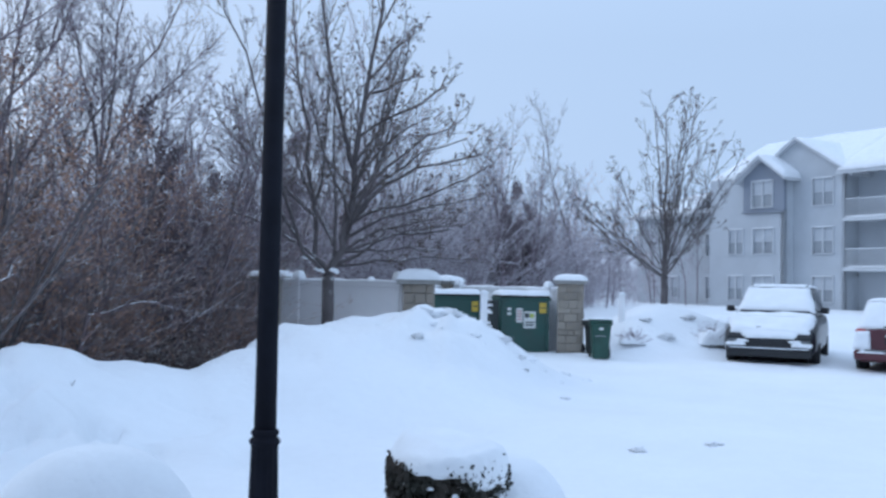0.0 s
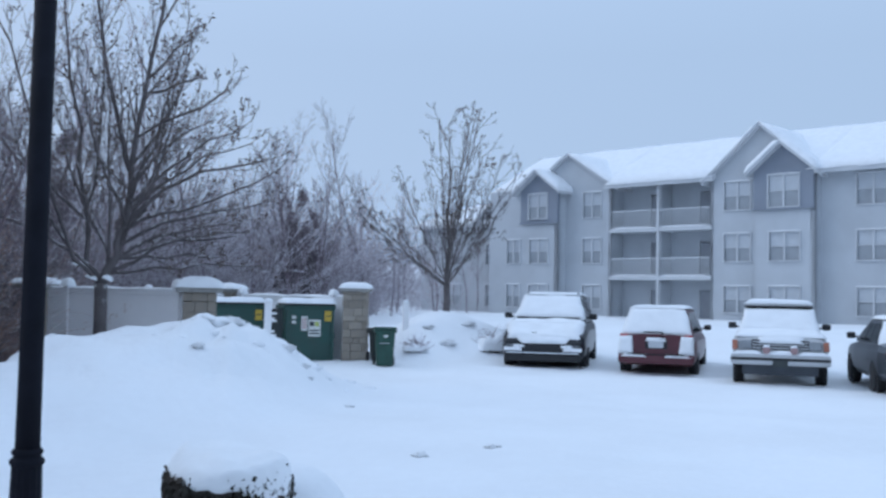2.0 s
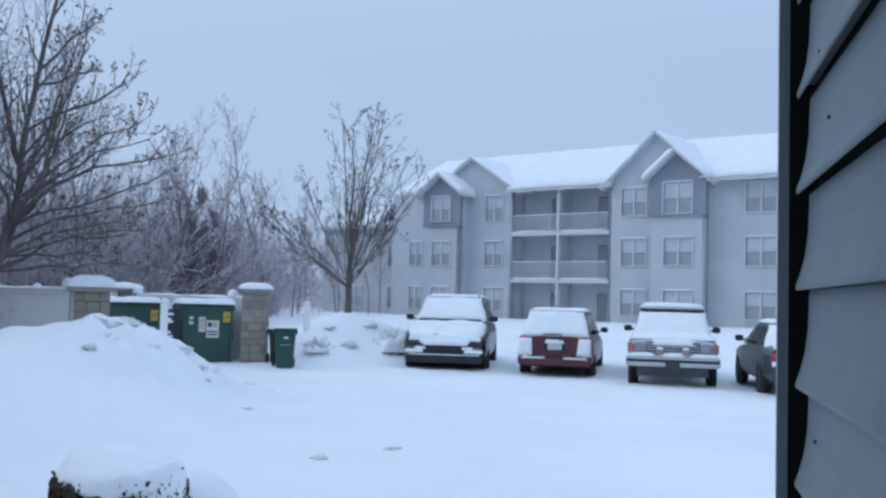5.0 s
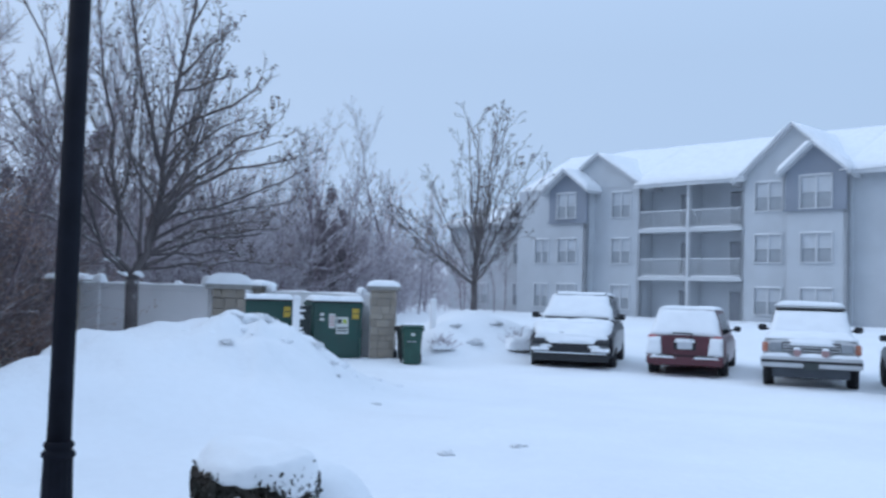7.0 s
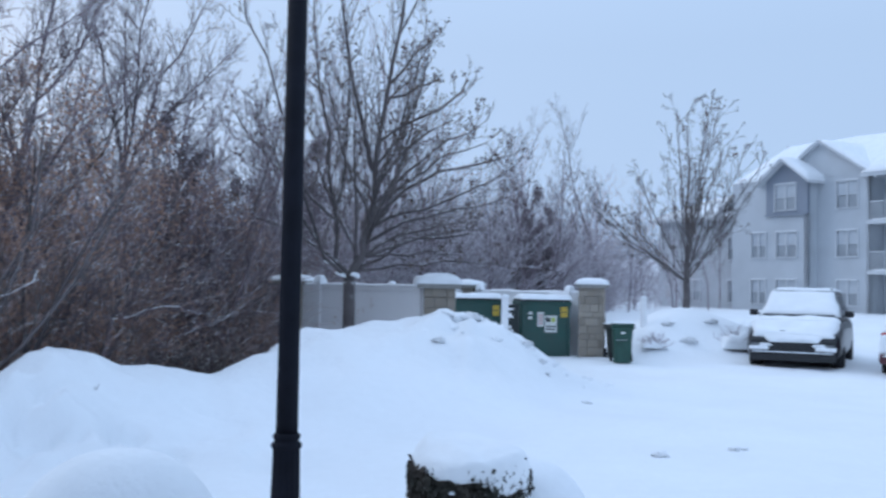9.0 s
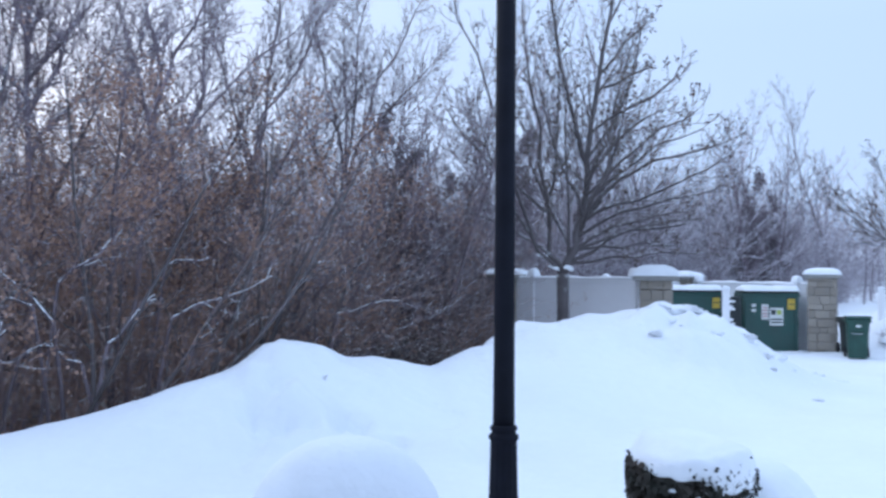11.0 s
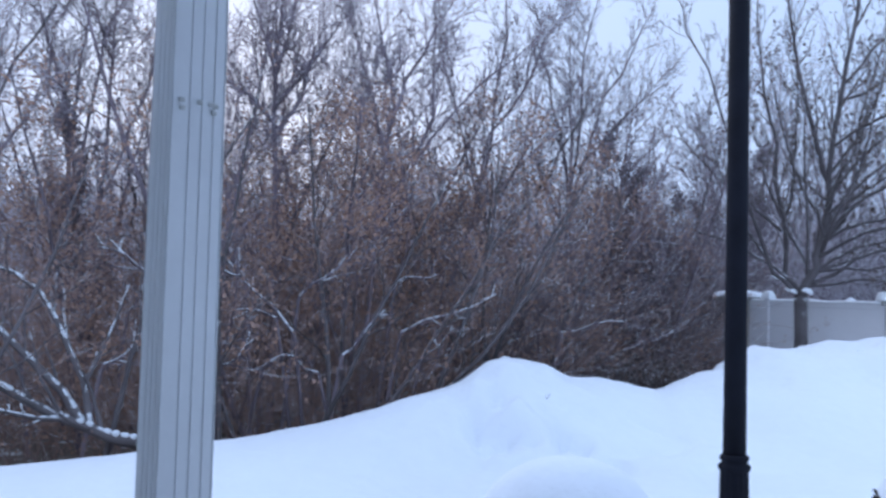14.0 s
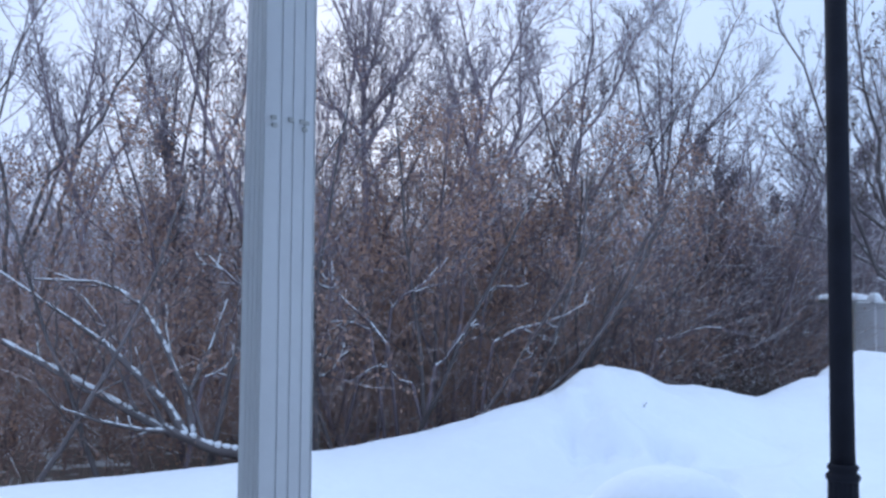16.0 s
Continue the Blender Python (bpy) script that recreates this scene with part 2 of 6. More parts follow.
def lathe(rings, n=20, bm=None, x=0, y=0):
    """A turned shape from (radius, z) rings, closed at both ends."""
    bm = bm or bmesh.new()
    rows = [[bm.verts.new((x + r * math.cos(2 * math.pi * i / n), y + r * math.sin(2 * math.pi * i / n), z)) for i in range(n)] for r, z in rings]
    for a, b in zip(rows, rows[1:]):
        for i in range(n):
            bm.faces.new((a[i], a[(i + 1) % n], b[(i + 1) % n], b[i]))
    bm.faces.new(rows[0][::-1])
    bm.faces.new(rows[-1])
    return bm


def snow_patch(q, thick, nx=10, ny=10, seed=0, rough=0.25, edge=0.22, scale=3.0):
    """A blanket of snow on the four-cornered face q, thick in the middle, rounded off and uneven at the rim."""
    a, b, c, d = [Vector(p) for p in q]
    nrm = (b - a).cross(d - a).normalized()
    if nrm.z < -0.02:
        nrm = -nrm
    top, low = [], []
    for j in range(ny + 1):
        for i in range(nx + 1):
            s, t = i / nx, j / ny
            p = a.lerp(b, s).lerp(d.lerp(c, s), t)
            e = min(s, 1 - s, t, 1 - t) / edge
            f = math.sqrt(max(0.0, 1 - (1 - min(1.0, e)) ** 2))
            k = noise.noise(p * scale + Vector((seed * 7.3, seed, 0)))
            wob = (p - (a + c) / 2) * (0.06 * noise.noise(p * 2.5 + Vector((seed, 9, seed)))) if e < 0.5 else Vector()
            top.append(p + wob + nrm * (0.004 + thick * f * (1 + rough * k)))
            low.append(p + wob - nrm * 0.004)
    w = nx + 1
    n = len(top)
    faces = []
    for j in range(ny):
        for i in range(nx):
            k = j * w + i
            faces.append((k, k + 1, k + w + 1, k + w))
            faces.append((n + k, n + k + w, n + k + w + 1, n + k + 1))
    for i in range(nx):
        faces.append((i + 1, i, n + i, n + i + 1))
        k = ny * w + i
        faces.append((k, k + 1, n + k + 1, n + k))
    for j in range(ny):
        k = j * w
        faces.append((k, k + w, n + k + w, n + k))
        k = j * w + nx
        faces.append((k + w, k, n + k, n + k + w))
    return mesh_of("snow", top + low, faces, M_SNOWCAP, True)


def tubes(name, chains, material, sides=(6, 4, 3)):
    """Tapered limbs along chains of (place, radius)."""
    verts, faces = [], []
    for ch in chains:
        r0 = ch[0][1]
        n = sides[0] if r0 > 0.05 else sides[1] if r0 > 0.018 else sides[2]
        base = len(verts)
        for k, (p, r) in enumerate(ch):
            d = (ch[min(k + 1, len(ch) - 1)][0] - ch[max(k - 1, 0)][0])
            d = d.normalized() if d.length > 1e-6 else Vector((0, 0, 1))
            u = d.cross(Vector((0.31, 0.87, 0.12)))
            u = u.normalized() if u.length > 1e-4 else Vector((1, 0, 0))
            v = d.cross(u)
            for i in range(n):
                a = 2 * math.pi * i / n
                verts.append(p + (u * math.cos(a) + v * math.sin(a)) * r)
        for k in range(len(ch) - 1):
            for i in range(n):
                a, b = base + k * n + i, base + k * n + (i + 1) % n
                faces.append((a, b, b + n, a + n))
        faces.append(tuple(base + (len(ch) - 1) * n + i for i in range(n)))
    return mesh_of(name, verts, faces, material, True)


def wiggle(rng, start, direction, length, r0, r1, n, crook=0.18, rise=0.1):
    """One limb: a crooked, tapering chain that bends upwards."""
    p, d = Vector(start), Vector(direction).normalized()
    ch = [(p.copy(), r0)]
    for k in range(n):
        d = (d + Vector((rng.gauss(0, crook), rng.gauss(0, crook), rng.gauss(0, crook) + rise))).normalized()
        p = p + d * (length / n)
        ch.append((p.copy(), r0 + (r1 - r0) * (k + 1) / n))
    return ch


def sprout(rng, ch, count, spread, ratio, rmin, lo=0.25, crook=0.2, rise=0.12, n=4, size=None):
    """Side shoots along a limb."""
    out = []
    total = sum((b[0] - a[0]).length for a, b in zip(ch, ch[1:]))
    for k in range(count):
        f = lo + (1 - lo) * (k + rng.random()) / count
        x = min(f * (len(ch) - 1), len(ch) - 1.001)
        i = int(x)
        a, b = ch[i], ch[i + 1]
        p = a[0].lerp(b[0], x - i)
        r = (a[1] + (b[1] - a[1]) * (x - i)) * 0.48
        d = (b[0] - a[0]).normalized()
        side = d.cross(Vector((rng.gauss(0, 1), rng.gauss(0, 1), rng.gauss(0, 1))))
        side = side.normalized() if side.length > 1e-4 else Vector((1, 0, 0))
        ang = radians(spread * rng.uniform(0.7, 1.3))
        ln = (size or total * ratio) * rng.uniform(0.55, 1.15) * (1.15 - 0.6 * f)
        out.append(wiggle(rng, p, d * math.cos(ang) + side * math.sin(ang), ln, max(rmin, r), rmin * 0.7, n, crook, rise))
    return out


def leaf_mesh(name, rng, spots, size, material):
    """Curled leaves as bent pairs of triangles hanging at the given spots."""
    verts, faces = [], []
    for p in spots:
        a = rng.uniform(0, 6.283)
        s = size * rng.uniform(0.6, 1.3)
        u = Vector((math.cos(a), math.sin(a), rng.uniform(-0.5, 0.3))) * s
        v = Vector((-math.sin(a) * 0.4, math.cos(a) * 0.4, -1)) * s
        b = len(verts)
        verts += [p, p + u * 0.5 + v * 0.5, p + v + Vector((rng.uniform(-.3, .3) * s, 0, 0)), p - u * 0.5 + v * 0.45]
        faces += [(b, b + 1, b + 2), (b, b + 2, b + 3)]
    return mesh_of(name, verts, faces, material)
# ---------------------------------------------------------------- ground
# crest of the ploughed bank and the lawn's edge: degrees, metres away, degrees below the eye
CREST = [(-180, 8.0, 10.4), (-90, 8.0, 10.4), (-53.8, 8.3, 9.91), (-44.8, 8.6, 9.28), (-40.7, 8.9, 8.73), (-35.0, 9.4, 7.80), (-31.7, 9.8, 7.02),
         (-28.3, 10.3, 5.91), (-26.6, 10.6, 5.29), (-25.0, 10.9, 4.12), (-24.0, 11.0, 3.66), (-22.8, 11.0, 3.75), (-21.5, 11.2, 4.10), (-20.3, 11.4, 4.56),
         (-17.5, 11.8, 4.72), (-14.8, 12.4, 5.32), (-12.2, 13.2, 4.10), (-9.6, 14.0, 2.85), (-6.5, 14.5, 2.30), (-3.5, 15.0, 1.89),
         (-1.4, 15.3, 1.28), (-0.6, 15.3, 1.86), (0.3, 15.4, 1.45), (2.4, 15.8, 2.45), (4.1, 16.2, 3.43), (5.8, 16.8, 4.57),
         (6.9, 17.2, 5.25), (8.5, 17.5, 5.68), (12.0, 17.5, 5.71), (180, 17.5, 5.71)]
C_AZ = [c[0] for c in CREST]
C_R = [c[1] for c in CREST]
C_Z = [EYE - c[1] * math.tan(radians(c[2] + 0.19 * smooth(-12, -18, c[0]))) for c in CREST]
FACADE0 = Vector((20.5, 58.5, 0))
FACADE_N = Vector((-0.8351, -0.5501, 0)).normalized()
FACADE_U = Vector((0.5501, -0.8351, 0)).normalized()


def height(x, y):
    az, r = math.degrees(math.atan2(x, y)), math.hypot(x, y)
    rc, zc = float(np.interp(az, C_AZ, C_R)), float(np.interp(az, C_AZ, C_Z))
    left = 1 - smooth(-16, -8, az)                      # woods side
    near = 0.12 + 0.06 * smooth(8, 4, r)
    back = -0.10 * left + 0.03 * (1 - left)
    run = 3.0 + 2.2 * smooth(-16, -6, az)
    if r <= rc:
        t = smooth(rc - run, rc, r) ** 1.3
        z = near + (zc - near) * t if zc > near else near * (1 - smooth(rc - 6, rc, r)) + max(zc, 0.0) * smooth(rc - 6, rc, r)
    else:
        t = smooth(rc, rc + (2.6 if left < 0.5 else 1.3), r)
        z = zc + (back - zc) * t
        z -= left * 0.035 * min(max(0.0, r - rc - 1), 40)
    # raised lawn beyond the parked cars
    v = (Vector((x, y, 0)) - FACADE0).dot(FACADE_N)
    if az > -6:
        z += 0.68 * smooth(25.0, 20.0, v) * smooth(-6, 2, az)
    # banks by the young tree
    for bx, by, amp, sx in ((6.5, 28.0, 0.75, 2.4), (5.0, 26.8, 0.22, 1.2), (7.3, 26.4, 0.26, 1.0), (6.0, 26.2, 0.22, 0.7), (5.5, 25.6, 0.34, 0.75), (6.9, 25.4, 0.22, 0.6), (4.85, 24.5, 0.36, 0.55), (5.6, 24.6, 0.30, 0.7)):
        z += amp * math.exp(-((x - bx) ** 2 + (y - by) ** 2) / (2 * sx * sx))
    # wind-carved ledges on the bank
    if -30 < az < -12:
        for la, lr, lw, drop in ((-23.7, 9.65, 1.1, 0.12), (-25.5, 9.85, 0.6, 0.10), (-24.3, 10.15, 0.8, 0.10), (-22.3, 9.5, 0.6, 0.07), (-20.3, 10.0, 0.5, 0.10), (-19.2, 9.9, 0.5, 0.09), (-17.4, 9.3, 1.0, 0.08), (-22.6, 9.0, 0.9, 0.03), (-24.9, 9.45, 0.6, 0.06)):
            edge = lr + 0.22 * noise.noise(Vector((az * 0.6, lr, 0)))
            z -= 2.9 * drop * math.exp(-((az - la) / lw) ** 2) * smooth(edge + 0.07, edge - 0.09, r) * math.exp(-(max(0.0, edge - r) / 0.45) ** 2)
    # wind-packed relief on the woods-side bank
    p = Vector((x, y, 0))
    if -36 < az < -10 and 7.4 < r < rc + 0.3:
        m = smooth(-36, -28, az) * smooth(-10, -14, az) * smooth(7.4, 8.6, r) * smooth(rc - 0.1, rc - 0.8, r)
        rid = noise.noise(Vector((az * 0.16, r * 1.15, 5.0)))
        z += m * (0.09 * smooth(-0.07, 0.07, rid) - 0.045 + 0.030 * noise.noise(Vector((az * 0.55, r * 2.6, 2.0))))
    # drifts and lumps
    lump = math.exp(-((r - rc + 0.6) / 1.6) ** 2) * smooth(0.65, 1.0, zc) * (1 + 0.7 * math.exp(-((az - 1.0) / 3.5) ** 2))
    z += 0.07 * noise.noise(p * 0.33) + 0.025 * noise.noise(p * 0.9 + Vector((3, 1, 0)))
    z += (0.12 + 0.10 * left) * lump * (abs(noise.noise(Vector((x * 0.9, y * 1.6, 3.0)))) - 0.22)
    z += (0.02 + 0.13 * lump) * noise.noise(p * 1.5 + Vector((9, 4, 0))) + (0.010 + 0.06 * lump) * noise.noise(p * 3.7)
    z += 0.13 * math.exp(-((az - 1.5) / 3.2) ** 2) * lump * noise.noise(p * 2.3 + Vector((1, 8, 0)))
    z -= (0.03 + 0.06 * lump) * max(0.0, noise.noise(p * 0.8 + Vector((30, 7, 0))) - 0.15)
    return z


def litter_at(x, y):
    az, r = math.degrees(math.atan2(x, y)), math.hypot(x, y)
    rc = float(np.interp(az, C_AZ, C_R))
    return (1 - smooth(-12, -4, az)) * smooth(rc + 0.15, rc + 0.6, r) * (1 - 0.75 * smooth(rc + 4, rc + 9, r))


radii = [0.0, 1.0, 2.0, 3.0, 4.0, 5.0] + [5.4 + 0.3 * i for i in range(4)] + [6.6 + 0.17 * i for i in range(12)] + [8.64 + 0.085 * i for i in range(26)] + [10.85 + 0.17 * i for i in range(56)] + [20.3 + 0.3 * i for i in range(35)]
while radii[-1] < 2500:
    radii.append(radii[-1] * 1.06)
angles = [-180 + 4 * i for i in range(29)] + [-64 + 0.5 * i for i in range(230)] + [51 + 3 * i for i in range(44)]
angles = [a for a in angles if a < 180]
g_verts, g_faces, g_mask = [], [], []
na = len(angles)
for r in radii:
    for a in angles:
        x, y = r * math.sin(radians(a)), r * math.cos(radians(a))
        g_verts.append((x, y, height(x, y) if r < 200 else height(x * 200 / r, y * 200 / r)))
        g_mask.append(litter_at(x, y))
for i in range(len(radii) - 1):
    for j in range(na):
        k, m2 = i * na + j, i * na + (j + 1) % na
        g_faces.append((k, k + na, m2 + na, m2) if i else (k, k + na, m2 + na))
ground_me = mesh_of("ground", g_verts, g_faces, M_GROUND, True)
at_l = ground_me.attributes.new("litter", "FLOAT", "POINT")
at_l.data.foreach_set("value", g_mask)
tagged(new("ground", ground_me), "snow-covered ground with ploughed banks and a leaf-littered woods edge", "ground", kind="structure")

# ---------------------------------------------------------------- the house that the camera stands at
WALL_AZ = 32.2                       # the wall's run, degrees to the right of straight ahead
w_dir = at(WALL_AZ, 1.0)
w_nrm = Vector((-w_dir.y, w_dir.x, 0))   # towards the porch
corner = at(39.5, 1.242)
M_WALL = Matrix.Translation(corner + w_nrm * 0.0105 + w_dir * 0.018) @ Matrix((( w_dir.x, w_nrm.x, 0, 0), (w_dir.y, w_nrm.y, 0, 0), (0, 0, 1, 0), (0, 0, 0, 1)))
# local: x along the wall towards the corner, y out of the wall, z up
wall_e = thing("wall_east", M_WALL, "grey vinyl lap-sided house wall with a corner post", "wall", kind="structure")
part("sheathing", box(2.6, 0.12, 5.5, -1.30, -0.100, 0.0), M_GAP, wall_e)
LAP = 0.12
lap_prof = [(-0.004, 0.016), (0.0115, 0.014), (0.0150, -0.002), (0.0172, -0.001), (0.0175, 0.004), (0.0120, 0.020), (0.0065, 0.042), (0.0025, 0.070), (0.0005, 0.118), (-0.004, 0.122)]
lv, lf = [], []
for s in range(9):
    x = -2.6 + (2.6 - 0.018) * s / 8
    for y, z in lap_prof:
        lv.append((x, y - 0.028 + 0.0006 * math.sin(s * 2.1 + z * 30), z))
np_ = len(lap_prof)
for s in range(8):
    for i in range(np_):
        a, b = s * np_ + i, s * np_ + (i + 1) % np_
        lf.append((a, b, b + np_, a + np_))
lf += [tuple(range(np_ - 1, -1, -1)), tuple(8 * np_ + i for i in range(np_))]
lap_me = mesh_of("siding_board", lv, lf, M_SIDING)
z0 = 1.775
rng = random.Random(4)
for k in range(-15, 20):
    part("siding_board", lap_me, None, wall_e, m=Matrix.Translation((rng.uniform(-0.0015, 0.0015), 0, z0 + LAP * k)))
cp = bmesh.new()
box(0.011, 0.067, 5.5, 0.020, -0.027, 0, 0.002, 1, cp)
part("corner_post", cp, M_TRIM, wall_e, "grey vinyl corner post")
part("corner_return", box(0.006, 0.013, 5.5, 0.012, 0.0005, 0), M_TRIM, wall_e)
# black strip paints the shade inside the recess between post and boards
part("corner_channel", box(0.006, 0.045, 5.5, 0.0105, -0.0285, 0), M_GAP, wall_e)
for x, y, z in ((-0.16, 0.002, z0 + LAP * 2 + 0.02), (-0.22, 0.002, z0 + LAP * 1 + 0.055), (-0.14, 0.002, z0 - LAP * 2 + 0.07)):
    part("nail_head", lathe([(0.002, 0), (0.002, 0.003)], 8), M_GAP, wall_e, m=Matrix.Translation((x, -0.018, z)) @ Euler((-math.pi / 2, 0, 0)).to_matrix().to_4x4())
# plain walls and ceiling that close the porch behind the camera
bw = box(0.15, 4.2, 5.5, -2.675, 1.95, 0)
tagged(part("wall_south", bw, M_SIDING, m=M_WALL), "plain grey house wall behind the porch", "wall", kind="structure")
tagged(part("ceiling", box(2.55, 2.45, 0.2, -1.31, 1.22, 3.2), M_WHITE, m=M_WALL), "white porch ceiling", "ceiling", kind="structure")
tagged(part("porch_floor", box(2.58, 2.75, 0.14, -1.30, 1.36, 0.16), M_CAPSTONE, m=M_WALL), "concrete porch slab", "floor", kind="structure")

# ---------------------------------------------------------------- the apartment building across the lot
M_FAC = Matrix.Translation(FACADE0) @ Matrix(((FACADE_U.x, FACADE_N.x, 0, 0), (FACADE_U.y, FACADE_N.y, 0, 0), (0, 0, 1, 0), (0, 0, 0, 1)))
apart = thing("apartment_building", M_FAC, "pale grey three-storey apartment building with snowy roof and gables", "building")


def wall_cells(u0, u1, z0, z1, holes, y, thick):
    """A wall with real openings: front, back and reveals."""
    us = sorted({u0, u1, *[h[0] for h in holes], *[h[1] for h in holes]})
    zs = sorted({z0, z1, *[h[2] for h in holes], *[h[3] for h in holes]})
    verts, faces = [], []

    def solid(i, j):
        if not (0 <= i < len(us) - 1 and 0 <= j < len(zs) - 1):
            return False
        cu, cz = (us[i] + us[i + 1]) / 2, (zs[j] + zs[j + 1]) / 2
        return not any(h[0] < cu < h[1] and h[2] < cz < h[3] for h in holes)

    def quad(*ps):
        b = len(verts)
        verts.extend(ps)
        faces.append((b, b + 1, b + 2, b + 3))
    yb = y - thick
    for i in range(len(us) - 1):
        for j in range(len(zs) - 1):
            if not solid(i, j):
                continue
            a, b, c, d = us[i], us[i + 1], zs[j], zs[j + 1]
            quad((a, y, c), (a, y, d), (b, y, d), (b, y, c))
            quad((a, yb, c), (b, yb, c), (b, yb, d), (a, yb, d))
            if not solid(i - 1, j):
                quad((a, yb, c), (a, yb, d), (a, y, d), (a, y, c))
            if not solid(i + 1, j):
                quad((b, yb, c), (b, y, c), (b, y, d), (b, yb, d))
            if not solid(i, j - 1):
                quad((a, yb, c), (a, y, c), (b, y, c), (b, yb, c))
            if not solid(i, j + 1):
                quad((a, yb, d), (b, yb, d), (b, y, d), (a, y, d))
    return verts, faces


def window(u0, u1, z0, z1, y, blind=0.55):
    """A twin sash window: frame, two dark panes below, two pale blinds behind panes above."""
    cu, w, h = (u0 + u1) / 2, u1 - u0, z1 - z0
    f = bmesh.new()
    t = 0.065
    box(w + 0.13, 0.10, t, cu, y + 0.02, z1 - 0.01, 0, 1, f)
    box(w + 0.16, 0.14, t, cu, y + 0.03, z0 - t + 0.01, 0, 1, f)
    for s in (-1, 1):
        box(t, 0.10, h, cu + s * (w / 2 + 0.03), y + 0.02, z0, 0, 1, f)
    box(0.10, 0.08, h, cu, y - 0.01, z0, 0, 1, f)
    win = part("window", f, M_WHITE, apart)
    zm = z0 + h * (1 - blind)
    part("sash", box(w, 0.06, 0.05, cu, y - 0.03, zm - 0.025), M_WHITE, win)
    for s in (-1, 1):
        part("pane", box(w / 2 - 0.06, 0.02, zm - z0 - 0.02, cu + s * w / 4, y - 0.07, z0), M_GLASS, win)
        part("pane", box(w / 2 - 0.06, 0.02, z1 - zm - 0.02, cu + s * w / 4, y - 0.07, zm + 0.02), M_BLIND, win)
    ledge = snow_patch([(u0 - 0.08, y + 0.04, z1 + 0.06), (u1 + 0.08, y + 0.04, z1 + 0.06), (u1 + 0.08, y - 0.03, z1 + 0.06), (u0 - 0.08, y - 0.03, z1 + 0.06)], 0.03, 6, 3, int(u0 * 10))
    part("snow", ledge, None, win)


def storey_holes(u0, u1, lo=True):
    return ([(u0, u1, 1.15, 2.60)] if lo else []) + [(u0, u1, 4.02, 5.55), (u0, u1, 6.90, 8.48)]


ZB, ZE = -0.2, 8.85
blocks = [  # start, end, out, window columns
    (-4.2, -1.4, 0.9, [(-2.65, -1.55)]),
    (-1.4, 1.5, 0.9, [(-0.75, 0.72)]),
    (1.5, 4.95, 0.0, [(2.85, 4.2)]),
    (11.65, 14.5, 0.0, [(12.5, 14.05)]),
    (14.5, 17.8, 0.35, [(15.3, 16.97)]),
    (17.8, 30.0, -0.35, [(19.68, 21.3), (24.5, 26.1)]),
]
WING_E = 7.0
for u0, u1, out, cols in blocks:
    holes = [h for c in cols for h in storey_holes(*c)]
    if u0 == -4.2:
        holes = [h for h in holes if h[3] < 6]
    v, f = wall_cells(u0, u1, ZB, ZE, holes, out, 0.25)
    part("wall", mesh_of("wall", v, f, M_BLDG), None, apart)
    for h in holes:
        window(*h, out, 0.5)
wing_holes = [(u, u + 1.4, z, z + 1.45) for u in (-6.5, -10.4) for z in (1.15, 4.05)]
v, f = wall_cells(-13.0, -4.2, ZB, WING_E, wing_holes, -1.4, 0.25)
part("wall", mesh_of("wall", v, f, M_BLDG), None, apart)
for h in wing_holes:
    window(*h, -1.4, 0.5)
part("corner_wall", box(0.25, 2.2, ZE - ZB, 1.375, -0.2, ZB), M_BLDG, apart)
part("corner_wall", box(0.25, 2.5, ZE - ZB, 17.675, -0.9, ZB), M_BLDG, apart)
part("side_wall", box(0.25, 11.0, ZE - ZB, -4.075, -4.9, ZB), M_BLDG, apart)
part("side_wall", box(0.25, 9.4, WING_E - ZB, -12.875, -6.3, ZB), M_BLDG, apart)
part("side_wall", box(0.25, 11.0, ZE - ZB, 29.875, -6.0, ZB), M_BLDG, apart)
part("back_wall", box(8.8, 0.25, WING_E - ZB, -8.6, -11.0, ZB), M_BLDG, apart)
part("back_wall", box(34.2, 0.25, ZE - ZB, 12.9, -11.0, ZB), M_BLDG, apart)
# balcony recess
rv, rf = wall_cells(4.95, 11.65, ZB, ZE, [(u, u + 1.0, z, z + 2.05) for u in (6.9, 10.2) for z in (0.35, 3.25, 6.2)], -1.35, 0.2)
part("recess_wall", mesh_of("recess_wall", rv, rf, M_BLDG), None, apart)
for s, u in ((1, 4.95), (-1, 11.65)):
    part("recess_side", box(0.2, 1.35, ZE - ZB, u - s * 0.1, -0.675, ZB), M_BLDG, apart)
part("party_wall", box(0.14, 1.2, ZE - ZB, 8.3, -0.75, ZB), M_BLDG, apart)
for u in (6.9, 10.2):
    for z in (0.35, 3.25, 6.2):
        d = part("balcony_door", box(0.92, 0.06, 2.0, u + 0.5, -1.43, z), M_DOORG, apart, "dark glazed balcony door")
        part("door_frame", box(0.06, 0.10, 2.05, u + 0.03, -1.38, z), M_WHITE, d)
        part("door_frame", box(0.06, 0.10, 2.05, u + 0.97, -1.38, z), M_WHITE, d)
b = box(0.035, 0.035, 0.95)
BALUSTER = bpy.data.meshes.new("baluster")
b.to_mesh(BALUSTER)
b.free()
BALUSTER.materials.append(M_WHITE)
